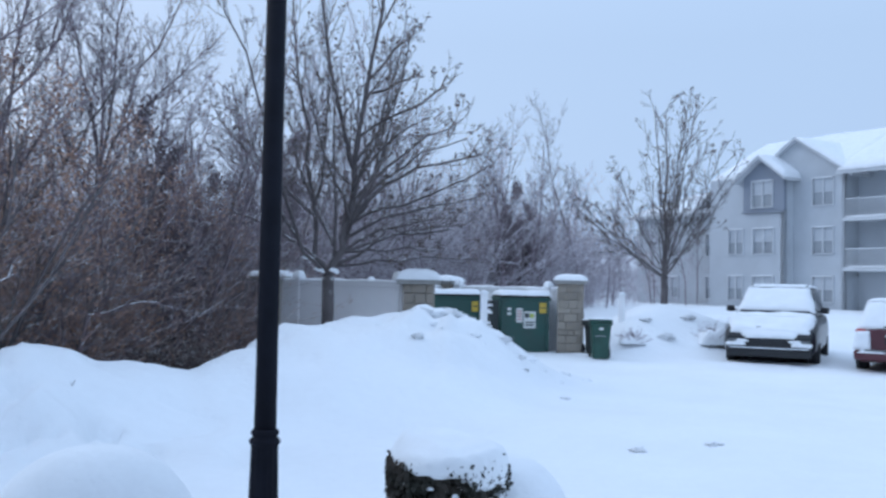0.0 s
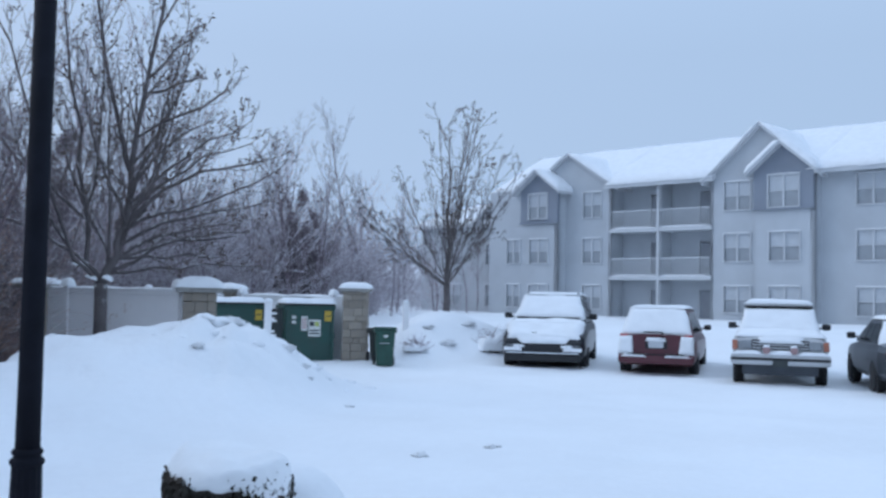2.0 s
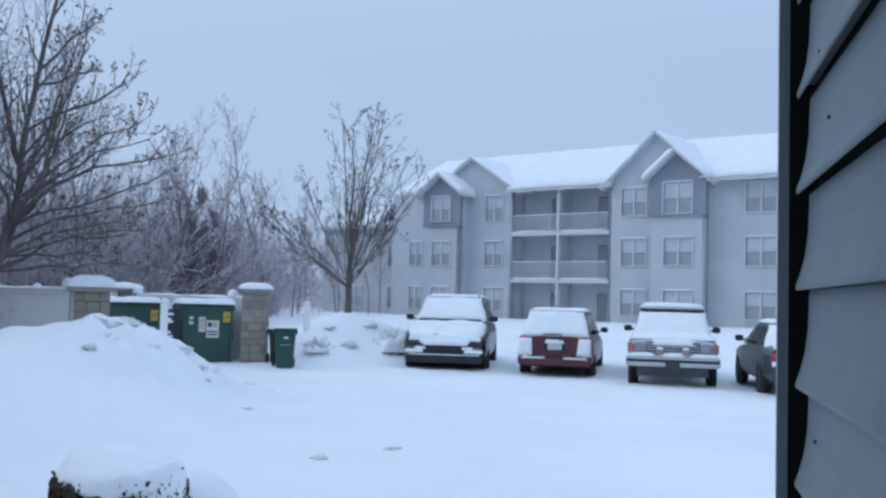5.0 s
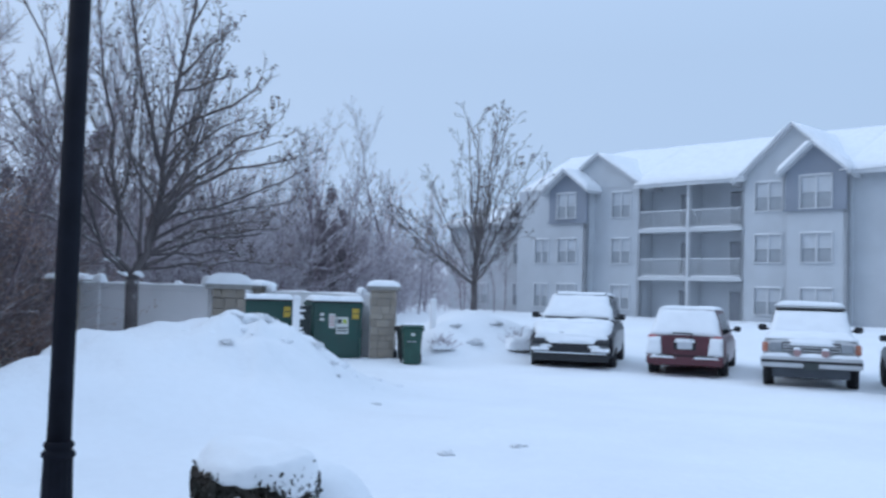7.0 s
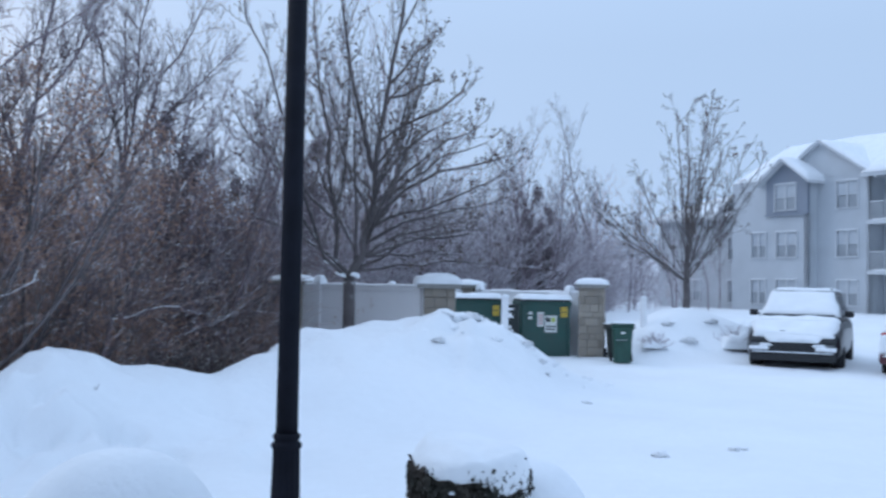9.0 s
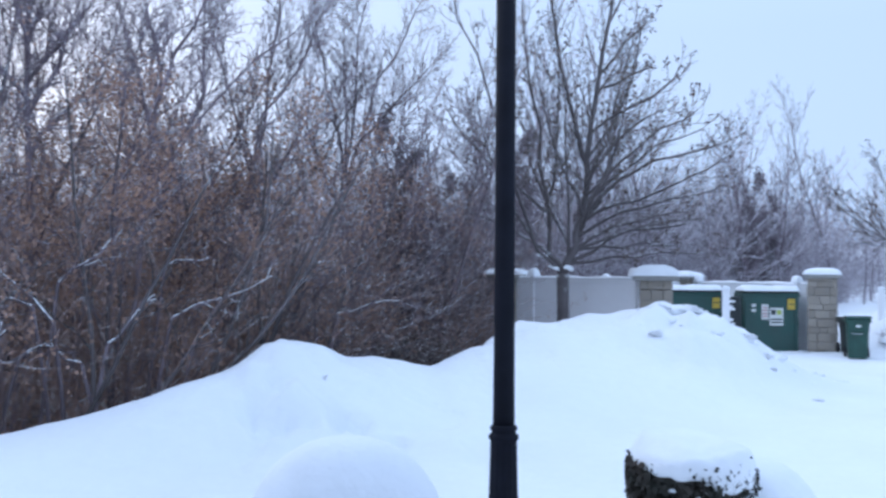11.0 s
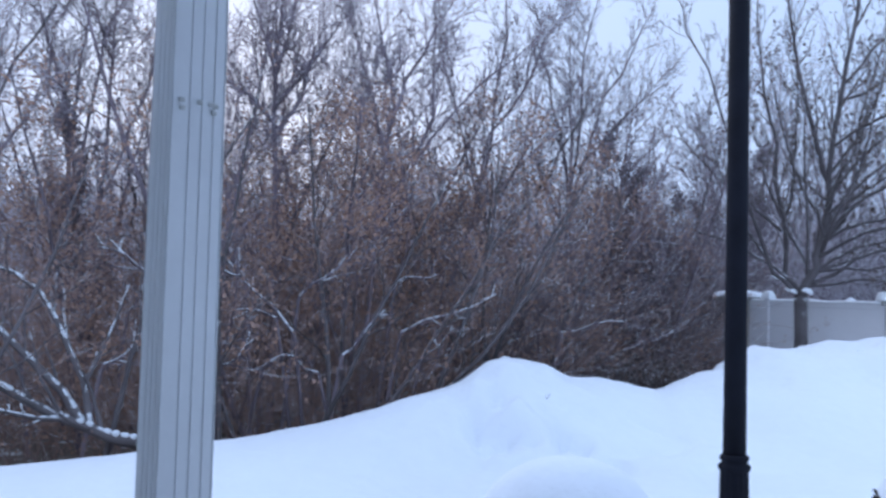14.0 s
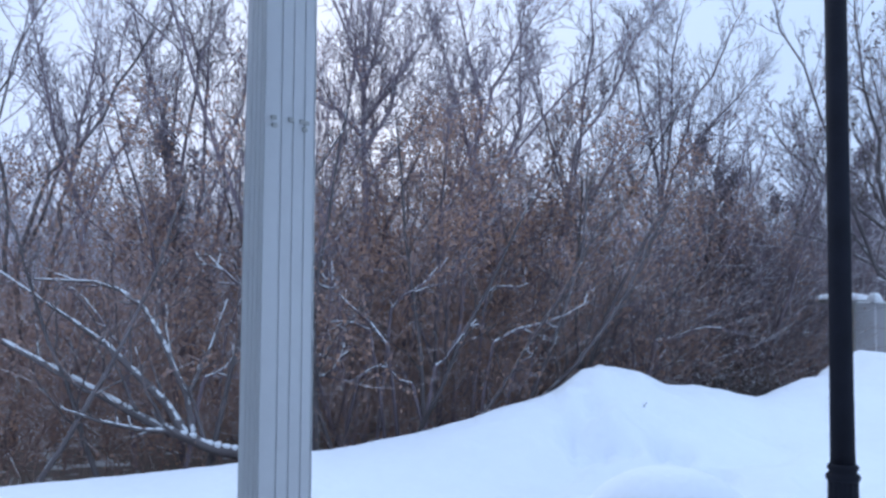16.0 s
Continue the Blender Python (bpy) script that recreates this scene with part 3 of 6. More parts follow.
for z in (3.07, 5.97):
    part("balcony_slab", box(6.9, 1.5, 0.22, 8.3, -0.63, z - 0.11), M_WHITE, apart)
    for a, b in ((5.0, 8.2), (8.4, 11.6)):
        rail = part("railing", box(b - a, 0.06, 0.07, (a + b) / 2, 0.0, z + 1.15), M_WHITE, apart)
        part("bottom_rail", box(b - a, 0.05, 0.05, (a + b) / 2, 0.0, z + 0.20), M_WHITE, rail)
        for i in range(23):
            part("baluster", BALUSTER, None, rail, m=Matrix.Translation((a + 0.07 + (b - a - 0.14) * i / 22, 0.0, z + 0.22)))
        part("snow", snow_patch([(a, 0.10, z + 0.112), (b, 0.10, z + 0.112), (b, -0.6, z + 0.112), (a, -0.6, z + 0.112)], 0.10, 14, 4, int(a * 3 + z)), None, rail)
for u in (8.3,):
    part("balcony_post", box(0.16, 0.16, ZE - ZB, u, 0.06, ZB), M_WHITE, apart)


def gable_roof(uc, half, ze, zp, y_front, y_back, name="gable_roof", over=0.35, wallmat=None, wall_y=0.0, fill=True):
    """Two snowed slopes with white rake boards, and the triangle of wall under them."""
    rise = (zp - ze) / half
    e = half + over
    zl = ze - over * rise
    for s in (-1, 1):
        q = [(uc + s * e, y_front, zl), (uc, y_front, zp), (uc, y_back, zp), (uc + s * e, y_back, zl)]
        if s > 0:
            q = q[::-1]
        b = bmesh.new()
        vs = [b.verts.new(p) for p in q] + [b.verts.new((p[0], p[1], p[2] - 0.18)) for p in q]
        b.faces.new(vs[:4]); b.faces.new(vs[4:][::-1])
        for i in range(4):
            b.faces.new((vs[i], vs[(i + 1) % 4], vs[4 + (i + 1) % 4], vs[4 + i]))
        slope = part(name, b, M_WHITE, apart)
        up = [(p[0], p[1] + (0.06 if p[1] == y_front else 0), p[2] + 0.01) for p in q]
        me = snow_patch(up, 0.26, 8, 16, int(uc * 5 + s + 20), 0.2, 0.10, 0.8)
        part("snow", me, None, slope, "thick roof snow")
    if fill:
        b = bmesh.new()
        vs = [b.verts.new(p) for p in ((uc - half, wall_y, ze - 0.02), (uc + half, wall_y, ze - 0.02), (uc, wall_y, zp - 0.10), (uc - half, wall_y - 0.2, ze - 0.02), (uc + half, wall_y - 0.2, ze - 0.02), (uc, wall_y - 0.2, zp - 0.10))]
        b.faces.new(vs[:3]); b.faces.new(vs[3:][::-1])
        for i in range(3):
            b.faces.new((vs[i], vs[(i + 1) % 3], vs[3 + (i + 1) % 3], vs[3 + i]))
        part("gable_wall", b, wallmat or M_BLDG, apart)


# main roof slope and its snow
PITCH = (11.95 - 8.80) / 5.95
strips = [(-4.6, -1.2, 0.45), (-2.1, 5.5, -0.25), (4.65, 12.0, 0.45), (11.1, 18.3, -0.25), (17.45, 30.3, 0.45)]
for k, (ua, ub, ya) in enumerate(strips + [(-4.6, 30.3, None), (-13.4, -4.3, -1)]):
    if ya == -1:        # the lower wing's roof
        q = [(ua, -0.95, WING_E), (ub, -0.95, WING_E), (ub, -5.5, 8.75), (ua + 2.5, -5.5, 8.75)]
    elif ya is None:    # the far side of the roof
        q = [(ub, -11.45, 8.80), (ua, -11.45, 8.80), (ua, -5.5, 11.95), (ub, -5.5, 11.95)]
    else:
        za = 8.80 + (0.45 - ya) * PITCH
        q = [(ua, ya, za), (ub, ya, za), (ub, -5.5, 11.95), (ua, -5.5, 11.95)]
    b = bmesh.new()
    vs = [b.verts.new(p) for p in q] + [b.verts.new((p[0], p[1], p[2] - 0.22)) for p in q]
    b.faces.new(vs[:4]); b.faces.new(vs[4:][::-1])
    for i in range(4):
        b.faces.new((vs[i], vs[(i + 1) % 4], vs[4 + (i + 1) % 4], vs[4 + i]))
    slope = part("roof", b, M_WHITE, apart)
    part("snow", snow_patch([(p[0], p[1] + (0.05 if p[1] == 0.45 else 0), p[2] + 0.01) for p in q], 0.24, max(8, int((ub - ua) * 2.5)), 12, 3 + k, 0.25, 0.05, 0.5), None, slope, "thick roof snow")
gable_roof(-5.8, 1.5, WING_E, 8.3, -0.85, -3.2, "bay_roof", 0.35, M_BLDG_DARK, -1.30)
gable_roof(1.8, 3.45, 8.85, 11.1, 0.35, -4.5, wall_y=0.02)
gable_roof(14.7, 3.1, 8.87, 11.65, 0.40, -5.2, wall_y=0.02)
# small gables over the projecting bays, with darker shingle panels round their top windows
gable_roof(0.05, 1.6, 8.85, 10.05, 1.55, -0.6, "bay_roof", 0.35, M_BLDG_DARK, 1.02)
gable_roof(16.1, 1.65, 9.05, 10.45, 0.95, -0.8, "bay_roof", 0.30, M_BLDG_DARK, 0.47)
for u0, u1, y, hole in ((-1.45, 1.55, 1.02, (-0.75, 0.72, 6.90, 8.48)), (14.45, 17.75, 0.47, (15.3, 16.97, 6.90, 8.62))):
    v, f = wall_cells(u0, u1, 6.65 if y > 1 else 6.85, 8.85 if y > 1 else 9.05, [hole], y, 0.24)
    part("bay_panel", mesh_of("bay_panel", v, f, M_BLDG_DARK), None, apart, "darker slate-grey shingled bay panel")
    part("bay_ledge", box(u1 - u0 + 0.1, 0.08, 0.12, (u0 + u1) / 2, y + 0.03, 6.55 if y > 1 else 6.75), M_BLDG_DARK, apart)
    window(*hole, y, 0.5)

M_PALE = lap_siding("off_white_siding", (0.70, 0.71, 0.72))
# a low building far behind
M_LOW = Matrix.Translation(at(11.5, 92, 0)) @ Matrix.Rotation(radians(-18), 4, "Z")
low = thing("far_building", M_LOW, "low pale far building with a snowy roof", "building")
lv2, lf2 = wall_cells(-9, 12, -0.5, 3.4, [(u, u + 1.4, 1.4, 2.7) for u in (-7, -3, 1, 5, 9)], 0, 0.3)
for i, p in enumerate(lv2):
    lv2[i] = (p[0], -p[1], p[2])
part("wall", mesh_of("wall", lv2, [f[::-1] for f in lf2], M_PALE), None, low)
for u in (-7, -3, 1, 5, 9):
    part("window", box(1.4, 0.1, 1.3, u + 0.7, 0.12, 1.4), M_BLIND, low)
rb = bmesh.new()
rvs = [rb.verts.new(p) for p in ((-9.6, -0.6, 3.3), (12.6, -0.6, 3.3), (12.6, 9.6, 3.3), (-9.6, 9.6, 3.3), (-9.6, 4.5, 5.0), (12.6, 4.5, 5.0))]
for q in ((0, 1, 5, 4), (2, 3, 4, 5), (0, 4, 3), (1, 2, 5), (0, 3, 2, 1)):
    rb.faces.new([rvs[i] for i in q])
part("roof", rb, M_SNOWCAP, low, "snow-covered roof")
# ---------------------------------------------------------------- lamp post and porch column
lp = at(-10.48, 5.65)
lz = height(lp.x, lp.y) - 0.05
lamp = thing("lamp_post", Matrix.Translation((lp.x, lp.y, lz)), "slim black metal lamp post with a ringed base standing in snow", "lamp post")
zc = EYE - 5.65 * math.tan(radians(9.34)) - lz
part("shaft", lathe([(0.066, zc), (0.0625, zc + 0.6), (0.058, 4.6 - lz)], 24), M_POST, lamp, shade=True)
part("collar", lathe([(0.064, zc - 0.045), (0.088, zc - 0.030), (0.092, zc - 0.012), (0.084, zc), (0.073, zc + 0.008), (0.073, zc + 0.018), (0.081, zc + 0.028), (0.083, zc + 0.038), (0.076, zc + 0.052), (0.064, zc + 0.058)], 28), M_POST, lamp, shade=True)
flutes = bmesh.new()
rows = []
for r, z in ((0.115, 0.0), (0.105, 0.10), (0.088, 0.35), (0.080, zc - 0.03)):
    rows.append([flutes.verts.new(((r * (1 - 0.05 * (i % 2))) * math.cos(2 * math.pi * i / 32), (r * (1 - 0.05 * (i % 2))) * math.sin(2 * math.pi * i / 32), z)) for i in range(32)])
for a, b in zip(rows, rows[1:]):
    for i in range(32):
        flutes.faces.new((a[i], a[(i + 1) % 32], b[(i + 1) % 32], b[i]))
flutes.faces.new(rows[0][::-1]); flutes.faces.new(rows[-1])
part("base", flutes, M_POST, lamp, "fluted base")

COL_D = 2.15
cpos = at(-43.36, COL_D)
column = thing("porch_column", Matrix.Translation((cpos.x, cpos.y, 0.30)) @ Matrix.Rotation(radians(43.2 + 22.5), 4, "Z"), "square white vinyl porch column with fluted faces", "column")
W = 0.1235
cb = bmesh.new()
prof = []
for side in range(4):
    pts = [(-W / 2, -W / 2)]
    for g in (-0.19, 0.04, 0.27, 0.47):
        x = g * W
        pts += [(x - 0.0022, -W / 2), (x - 0.001, -W / 2 + 0.0035), (x + 0.001, -W / 2 + 0.0035), (x + 0.0022, -W / 2)]
    a = side * math.pi / 2
    prof += [(px * math.cos(a) - py * math.sin(a), px * math.sin(a) + py * math.cos(a)) for px, py in pts]
lo = [cb.verts.new((x * 1.045, y * 1.045, 0)) for x, y in prof]
hi = [cb.verts.new((x * 0.93, y * 0.93, 2.9)) for x, y in prof]
for i in range(len(prof)):
    j = (i + 1) % len(prof)
    cb.faces.new((lo[i], lo[j], hi[j], hi[i]))
cb.faces.new(lo[::-1]); cb.faces.new(hi)
part("shaft", cb, M_COLUMN, column)
part("base_trim", box(W + 0.03, W + 0.03, 0.12, 0, 0, 0, 0.006), M_COLUMN, column)
part("capital", box(W + 0.04, W + 0.04, 0.1, 0, 0, 2.8, 0.006), M_COLUMN, column)
zb = EYE + COL_D * math.tan(radians(10.85)) - 0.321
for x, z in ((-0.041, 0.004), (-0.039, -0.013), (0.0, 0.003), (0.027, 0.001), (0.037, -0.001), (0.033, -0.016)):
    part("grey_mark", box(0.014, 0.003, 0.010, x, -W / 2 - 0.001, zb + z, 0.0015, 1), M_PUTTY, column)

# ---------------------------------------------------------------- snow-laden shrubs by the porch


def shrub(az, r, rx, ry, top, label, leaf_from=0.0, seed=0, bare=True):
    p = at(az, r)
    g = height(p.x, p.y)
    ob = thing("shrub", Matrix.Translation((p.x, p.y, g)) @ Matrix.Rotation(radians(-az), 4, "Z"), label, "shrub")
    h = top - g
    rng = random.Random(seed)
    # snow dome, lumpy, sagging over the rim
    verts, faces = [], []
    nu, nv = 64, 20
    low_z = h * (0.79 if bare else 0.05)
    for j in range(nv + 1):
        f = j / nv
        for i in range(nu):
            a = 2 * math.pi * i / nu
            d = Vector((math.cos(a), math.sin(a), 0))
            if bare:
                e = math.sin(min(f * 1.15, 1) * math.pi / 2)
                rad = e ** 0.75
                z = h - (h - low_z + h * 0.05 * smooth(0.0, 0.9, d.x)) * (f ** 2.6)
                rad *= 1 + 0.10 * noise.noise(d * 1.6 + Vector((seed, 0, f)))
                z += 0.035 * noise.noise(d * 1.8 * f + Vector((0, seed, 2))) + ((0.05 * noise.noise(d * 1.7 + Vector((seed, 5, 0))) + 0.022 * noise.noise(d * 4.5 + Vector((seed, 2, 1))) + 0.025 * smooth(0.3, 0.9, -d.x)) * smooth(0.6, 0.95, f))
                z += 0.020 * noise.noise(Vector((d.x * f, d.y * f, 0)) * 4.0 + Vector((seed, 1, 7)))
            else:
                ph = f * math.pi / 2
                rad, z = math.sin(ph) ** 0.9, low_z + (h - low_z) * math.cos(ph) ** 0.9
                rad *= 1 + 0.04 * noise.noise(d * 1.2 + Vector((seed, 0, f)))
            verts.append((d.x * rx * rad, d.y * ry * rad, z))
    for j in range(nv):
        for i in range(nu):
            a, b = j * nu + i, j * nu + (i + 1) % nu
            faces.append((a, a + nu, b + nu, b))
    for i in range(nu):     # tuck the rim in under the cap
        x, y, z = verts[nv * nu + i]
        verts.append((x * 0.72, y * 0.72, z + 0.05))
    for i in range(nu):
        a, b = nv * nu + i, nv * nu + (i + 1) % nu
        faces.append((a, a + nu, b + nu, b))
    cap = mesh_of("snow", verts, faces, M_SNOWCAP, True)
    if not bare:
        mound = part("snow_mound", cap, None, None, m=ob.matrix_basis.copy())
        bpy.data.objects.remove(ob)
        return tagged(mound, label, "snow mound")
    part("snow", cap, None, ob, "smooth cap of snow")
    if bare:
        chains, spots = [], []
        for k in range(46):
            a = rng.uniform(0, 6.283)
            chains.append(wiggle(rng, (rng.gauss(0, .06), rng.gauss(0, .06), 0), (math.cos(a) * 0.9, math.sin(a) * 0.9, rng.uniform(0.5, 1.6)), h * rng.uniform(0.45, 0.72), 0.010, 0.004, 5, 0.15, 0.12))
        part("stems", tubes("stems", chains, M_BARK), None, ob)
        for k in range(11000):
            a = rng.uniform(0, 6.283)
            rr = rng.uniform(0.2, 1.03) ** 0.6
            z = rng.uniform(0.08, 1.0) * h * 0.88
            bulge = math.sqrt(max(0.05, 1 - ((z / h - 0.45) / 0.75) ** 2))
            spots.append(Vector((math.cos(a) * rx * rr * bulge, math.sin(a) * ry * rr * bulge, z + 0.02 * rng.random())) + Vector((rng.gauss(0, .014), rng.gauss(0, .014), rng.gauss(0, .01))))
        for k in range(1300):     # leaves that show through at the cap's thin rim
            a = rng.choice((rng.gauss(3.5, 0.3), rng.uniform(3.1, 6.3)))
            spots.append(Vector((math.cos(a) * rx * 1.0, math.sin(a) * ry * 1.0, h * rng.gauss(0.78, 0.045))))
        part("leaves", leaf_mesh("leaves", rng, spots, 0.026, M_SHRUB), None, ob, "small dark green-brown leaves")
        for k in range(60):
            a = rng.choice((rng.uniform(3.0, 6.6), rng.uniform(4.9, 6.5), rng.uniform(4.9, 6.5)))
            x, y = math.cos(a) * rx * 0.97, math.sin(a) * ry * 0.97
            s = rng.uniform(0.006, 0.017)
            z = h * rng.uniform(0.45, 0.78)
            q = [(x - s, y - s, z), (x + s, y - s, z), (x + s, y + s, z), (x - s, y + s, z)]
            part("snow_clump", snow_patch(q, s * 0.8, 6, 6, k, 0.5, 0.45, 14), None, ob)
    return ob


shrub(0.55, 4.85, 0.31, 0.34, EYE - 4.85 * math.tan(radians(9.15)), "dark evergreen shrub under a lopsided cap of snow", seed=3)
shrub(3.8, 5.15, 0.43, 0.40, EYE - 5.15 * math.tan(radians(10.0)), "shrub wholly buried under a rounded heap of snow", seed=7, bare=False)
shrub(-19.95, 5.0, 0.57, 0.40, EYE - 5.0 * math.tan(radians(9.5)), "shrub wholly buried under a smooth dome of snow", seed=5, bare=False)

# ---------------------------------------------------------------- dumpster enclosure
PB, PC, PA, PD = at(-1.47, 18.2), at(7.76, 24.1), at(-10.3, 21.0), at(0.20, 27.6)
STONES = []
rng = random.Random(11)
for w_ in (0.16, 0.22, 0.28, 0.34):
    for h_ in (0.14, 0.20):
        b = box(w_ - 0.009, 0.07, h_ - 0.009, 0, 0, 0.0045, 0.009, 1)
        me = bpy.data.meshes.new("stone")
        bmesh.ops.recalc_face_normals(b, faces=b.faces)
        for v in b.verts:
            v.co += Vector((rng.uniform(-.006, .006), rng.uniform(-.008, .008), rng.uniform(-.006, .006)))
        b.to_mesh(me); b.free()
        me.materials.append(M_STONE)
        STONES.append((w_, h_, me))
pillars = []


def pillar(p, top, turn, label, width=0.60, snow=0.16, seed=0, over=0.08):
    g = min(height(p.x, p.y), 0.1) - 0.1
    ob = thing("stone_pillar", Matrix.Translation((p.x, p.y, g)) @ Matrix.Rotation(radians(turn), 4, "Z"), label, "pillar", "stone pillars of the enclosure")
    h = top - g
    part("core", box(width - 0.08, width - 0.08, h, 0, 0, 0), M_MORTAR, ob)
    c = part("capstone", box(width + 2 * over, width + 2 * over, 0.09, 0, 0, h, 0.012), M_CAPSTONE, ob)
    s = width / 2 + over + 0.03
    part("snow", snow_patch([(-s, -s, h + 0.09), (s, -s, h + 0.09), (s, s, h + 0.09), (-s, s, h + 0.09)], snow, 14, 14, seed, 0.25, 0.38, 2.5), None, ob, "rounded cap of snow")
    pillars.append((ob, h, width, seed))
    return ob


pillar(PB, EYE - 0.02, 1, "squat stone pillar with a flat capstone and deep snow cap", 0.59, 0.19, 2, 0.12)
pillar(PC, EYE + 0.06, -12, "tall tan stone pillar with a flat capstone and snow cap", 0.62, 0.15, 3)
pillar(PA, EYE + 0.00, -33, "stone pillar behind the lamp post with snow cap", 0.42, 0.12, 4, 0.17)
pillar(PD, EYE + 0.0, -33, "stone pillar at the back of the enclosure with snow cap", 0.62, 0.16, 5)


def fence(pa, pb, top, label, stops):
    d = pb - pa
    ln, ang = d.length, math.atan2(d.y, d.x)
    ob = thing("vinyl_fence", Matrix.Translation((pa.x, pa.y, -0.1)) @ Matrix.Rotation(ang, 4, "Z"), label, "fence")
    h = top + 0.1
    n = len(stops) + 1
    marks = [0.0, *stops, 1.0]
    for i in range(n):
        a, b = ln * marks[i] + (0.32 if i == 0 else 0.06), ln * marks[i + 1] - (0.32 if i == n - 1 else 0.06)
        part("panel", box(b - a, 0.04, h, (a + b) / 2, 0, 0), M_FENCE, ob)
        part("top_rail", box(b - a, 0.07, 0.10, (a + b) / 2, 0, h - 0.02, 0.008), M_FENCE, ob)
        part("snow", snow_patch([(a, -0.05, h + 0.08), (b, -0.05, h + 0.08), (b, 0.05, h + 0.08), (a, 0.05, h + 0.08)], 0.05, 24, 4, i + 1, 0.6, 0.3, 2), None, ob)
        if i:
            x = ln * marks[i]
            post = part("post", box(0.12, 0.12, h + 0.12, x, 0, 0, 0.006), M_FENCE, ob)
            part("snow", snow_patch([(x - .11, -.11, h + .12), (x + .11, -.11, h + .12), (x + .11, .11, h + .12), (x - .11, .11, h + .12)], 0.17, 8, 8, i, 0.3, 0.5, 4), None, post)
    return ob


fence(PA, PB, EYE - 0.07, "white vinyl privacy fence with snow on its rail", (0.2, 0.88))
fence(PD, PC, EYE - 0.16, "white vinyl privacy fence behind the dumpsters, snow on top", (0.12, 0.84))
fence(PA, PD, EYE - 0.16, "white vinyl privacy fence along the enclosure's back", (0.25, 0.5, 0.75))


def dumpster(p, w, turn, label, h=1.50, notices=True, seed=0):
    d = 1.25
    ob = thing("dumpster", Matrix.Translation((p.x, p.y, -0.02)) @ Matrix.Rotation(radians(turn), 4, "Z"), label, "dumpster", "green dumpsters")
    body = bmesh.new()
    vs = []
    for z, k in ((0.10, 0.97), (h - 0.10, 1.0)):
        vs.append([body.verts.new((sx * w / 2 * k, sy * d / 2 * k, z)) for sx, sy in ((-1, -1), (1, -1), (1, 1), (-1, 1))])
    body.faces.new(vs[0][::-1]); body.faces.new(vs[1])
    for i in range(4):
        body.faces.new((vs[0][i], vs[0][(i + 1) % 4], vs[1][(i + 1) % 4], vs[1][i]))
    part("body", body, M_DUMP, ob)
    part("rim", box(w + 0.06, d + 0.06, 0.09, 0, 0, h - 0.12, 0.012), M_DUMP, ob)
    for x in (-w / 2 + 0.05, w / 2 - 0.05):
        part("rib", box(0.07, 0.05, h - 0.28, x, -d / 2 - 0.012, 0.12, 0.008), M_DUMP, ob)
    for s in (-1, 1):
        part("lid", box(w / 2 - 0.02, d + 0.10, 0.05, s * w / 4, -0.03, h - 0.03, 0.015), M_LID, ob)
        part("fork_sleeve", box(0.07, d * 0.7, 0.20, s * (w / 2 + 0.03), 0.05, 0.62, 0.01), M_DUMP, ob)
        part("skid", box(0.12, d, 0.12, s * w * 0.35, 0, 0.0, 0.01), M_LID, ob)
    part("snow", snow_patch([(-w / 2 - 0.03, -d / 2 - 0.10, h + 0.02), (w / 2 + 0.03, -d / 2 - 0.10, h + 0.02), (w / 2 + 0.03, d / 2, h + 0.02), (-w / 2 - 0.03, d / 2, h + 0.02)], 0.11, 24, 12, seed, 0.45, 0.12, 2.5), None, ob, "ragged layer of snow")
    y = -d / 2 - 0.02
    def sticker(name, x, z, sx, sz, m, lab="", dy=0.0, par=None):
        return part(name, box(sx, 0.006, sz, x, y - dy, z), m, par or ob, lab)
    t = sticker("yellow_label", w / 2 - 0.17, h - 0.42, 0.17, 0.26, M_YELLOW, "yellow warning sticker")
    sticker("print_line", w / 2 - 0.17, h - 0.30, 0.12, 0.025, M_INK, dy=0.005, par=t)
    if notices:
        s1 = sticker("notice", -w * 0.12, h - 0.66, 0.16, 0.36, M_PAPER, "white notice with pink print")
        for k in range(4):
            sticker("print_line", -w * 0.12, h - 0.60 + 0.07 * k, 0.12, 0.03, M_PINK, dy=0.005, par=s1)
        s2 = sticker("sign", w * 0.09, h - 0.80, 0.31, 0.42, M_PAPER, "white company sign with dark and lime shapes")
        sticker("logo_shape", w * 0.09 - 0.07, h - 0.54, 0.11, 0.11, M_INK, dy=0.005, par=s2)
        sticker("logo_shape", w * 0.09 + 0.06, h - 0.54, 0.10, 0.11, M_LIME, dy=0.005, par=s2)
        for k in range(2):
            sticker("print_line", w * 0.09, h - 0.74 + 0.07 * k, 0.24, 0.035, M_INK, dy=0.005, par=s2)
        for k in range(2):
            sticker("label_patch", -w * 0.33, h - 0.36 - 0.12 * k, 0.10, 0.07, M_PAPER)
    else:
        sticker("notice", w * 0.02, h - 0.62, 0.13, 0.30, M_PAPER, "white notice")
        sticker("notice", -w * 0.16, h - 0.70, 0.20, 0.24, M_PAPER, "pale notice")
    return ob


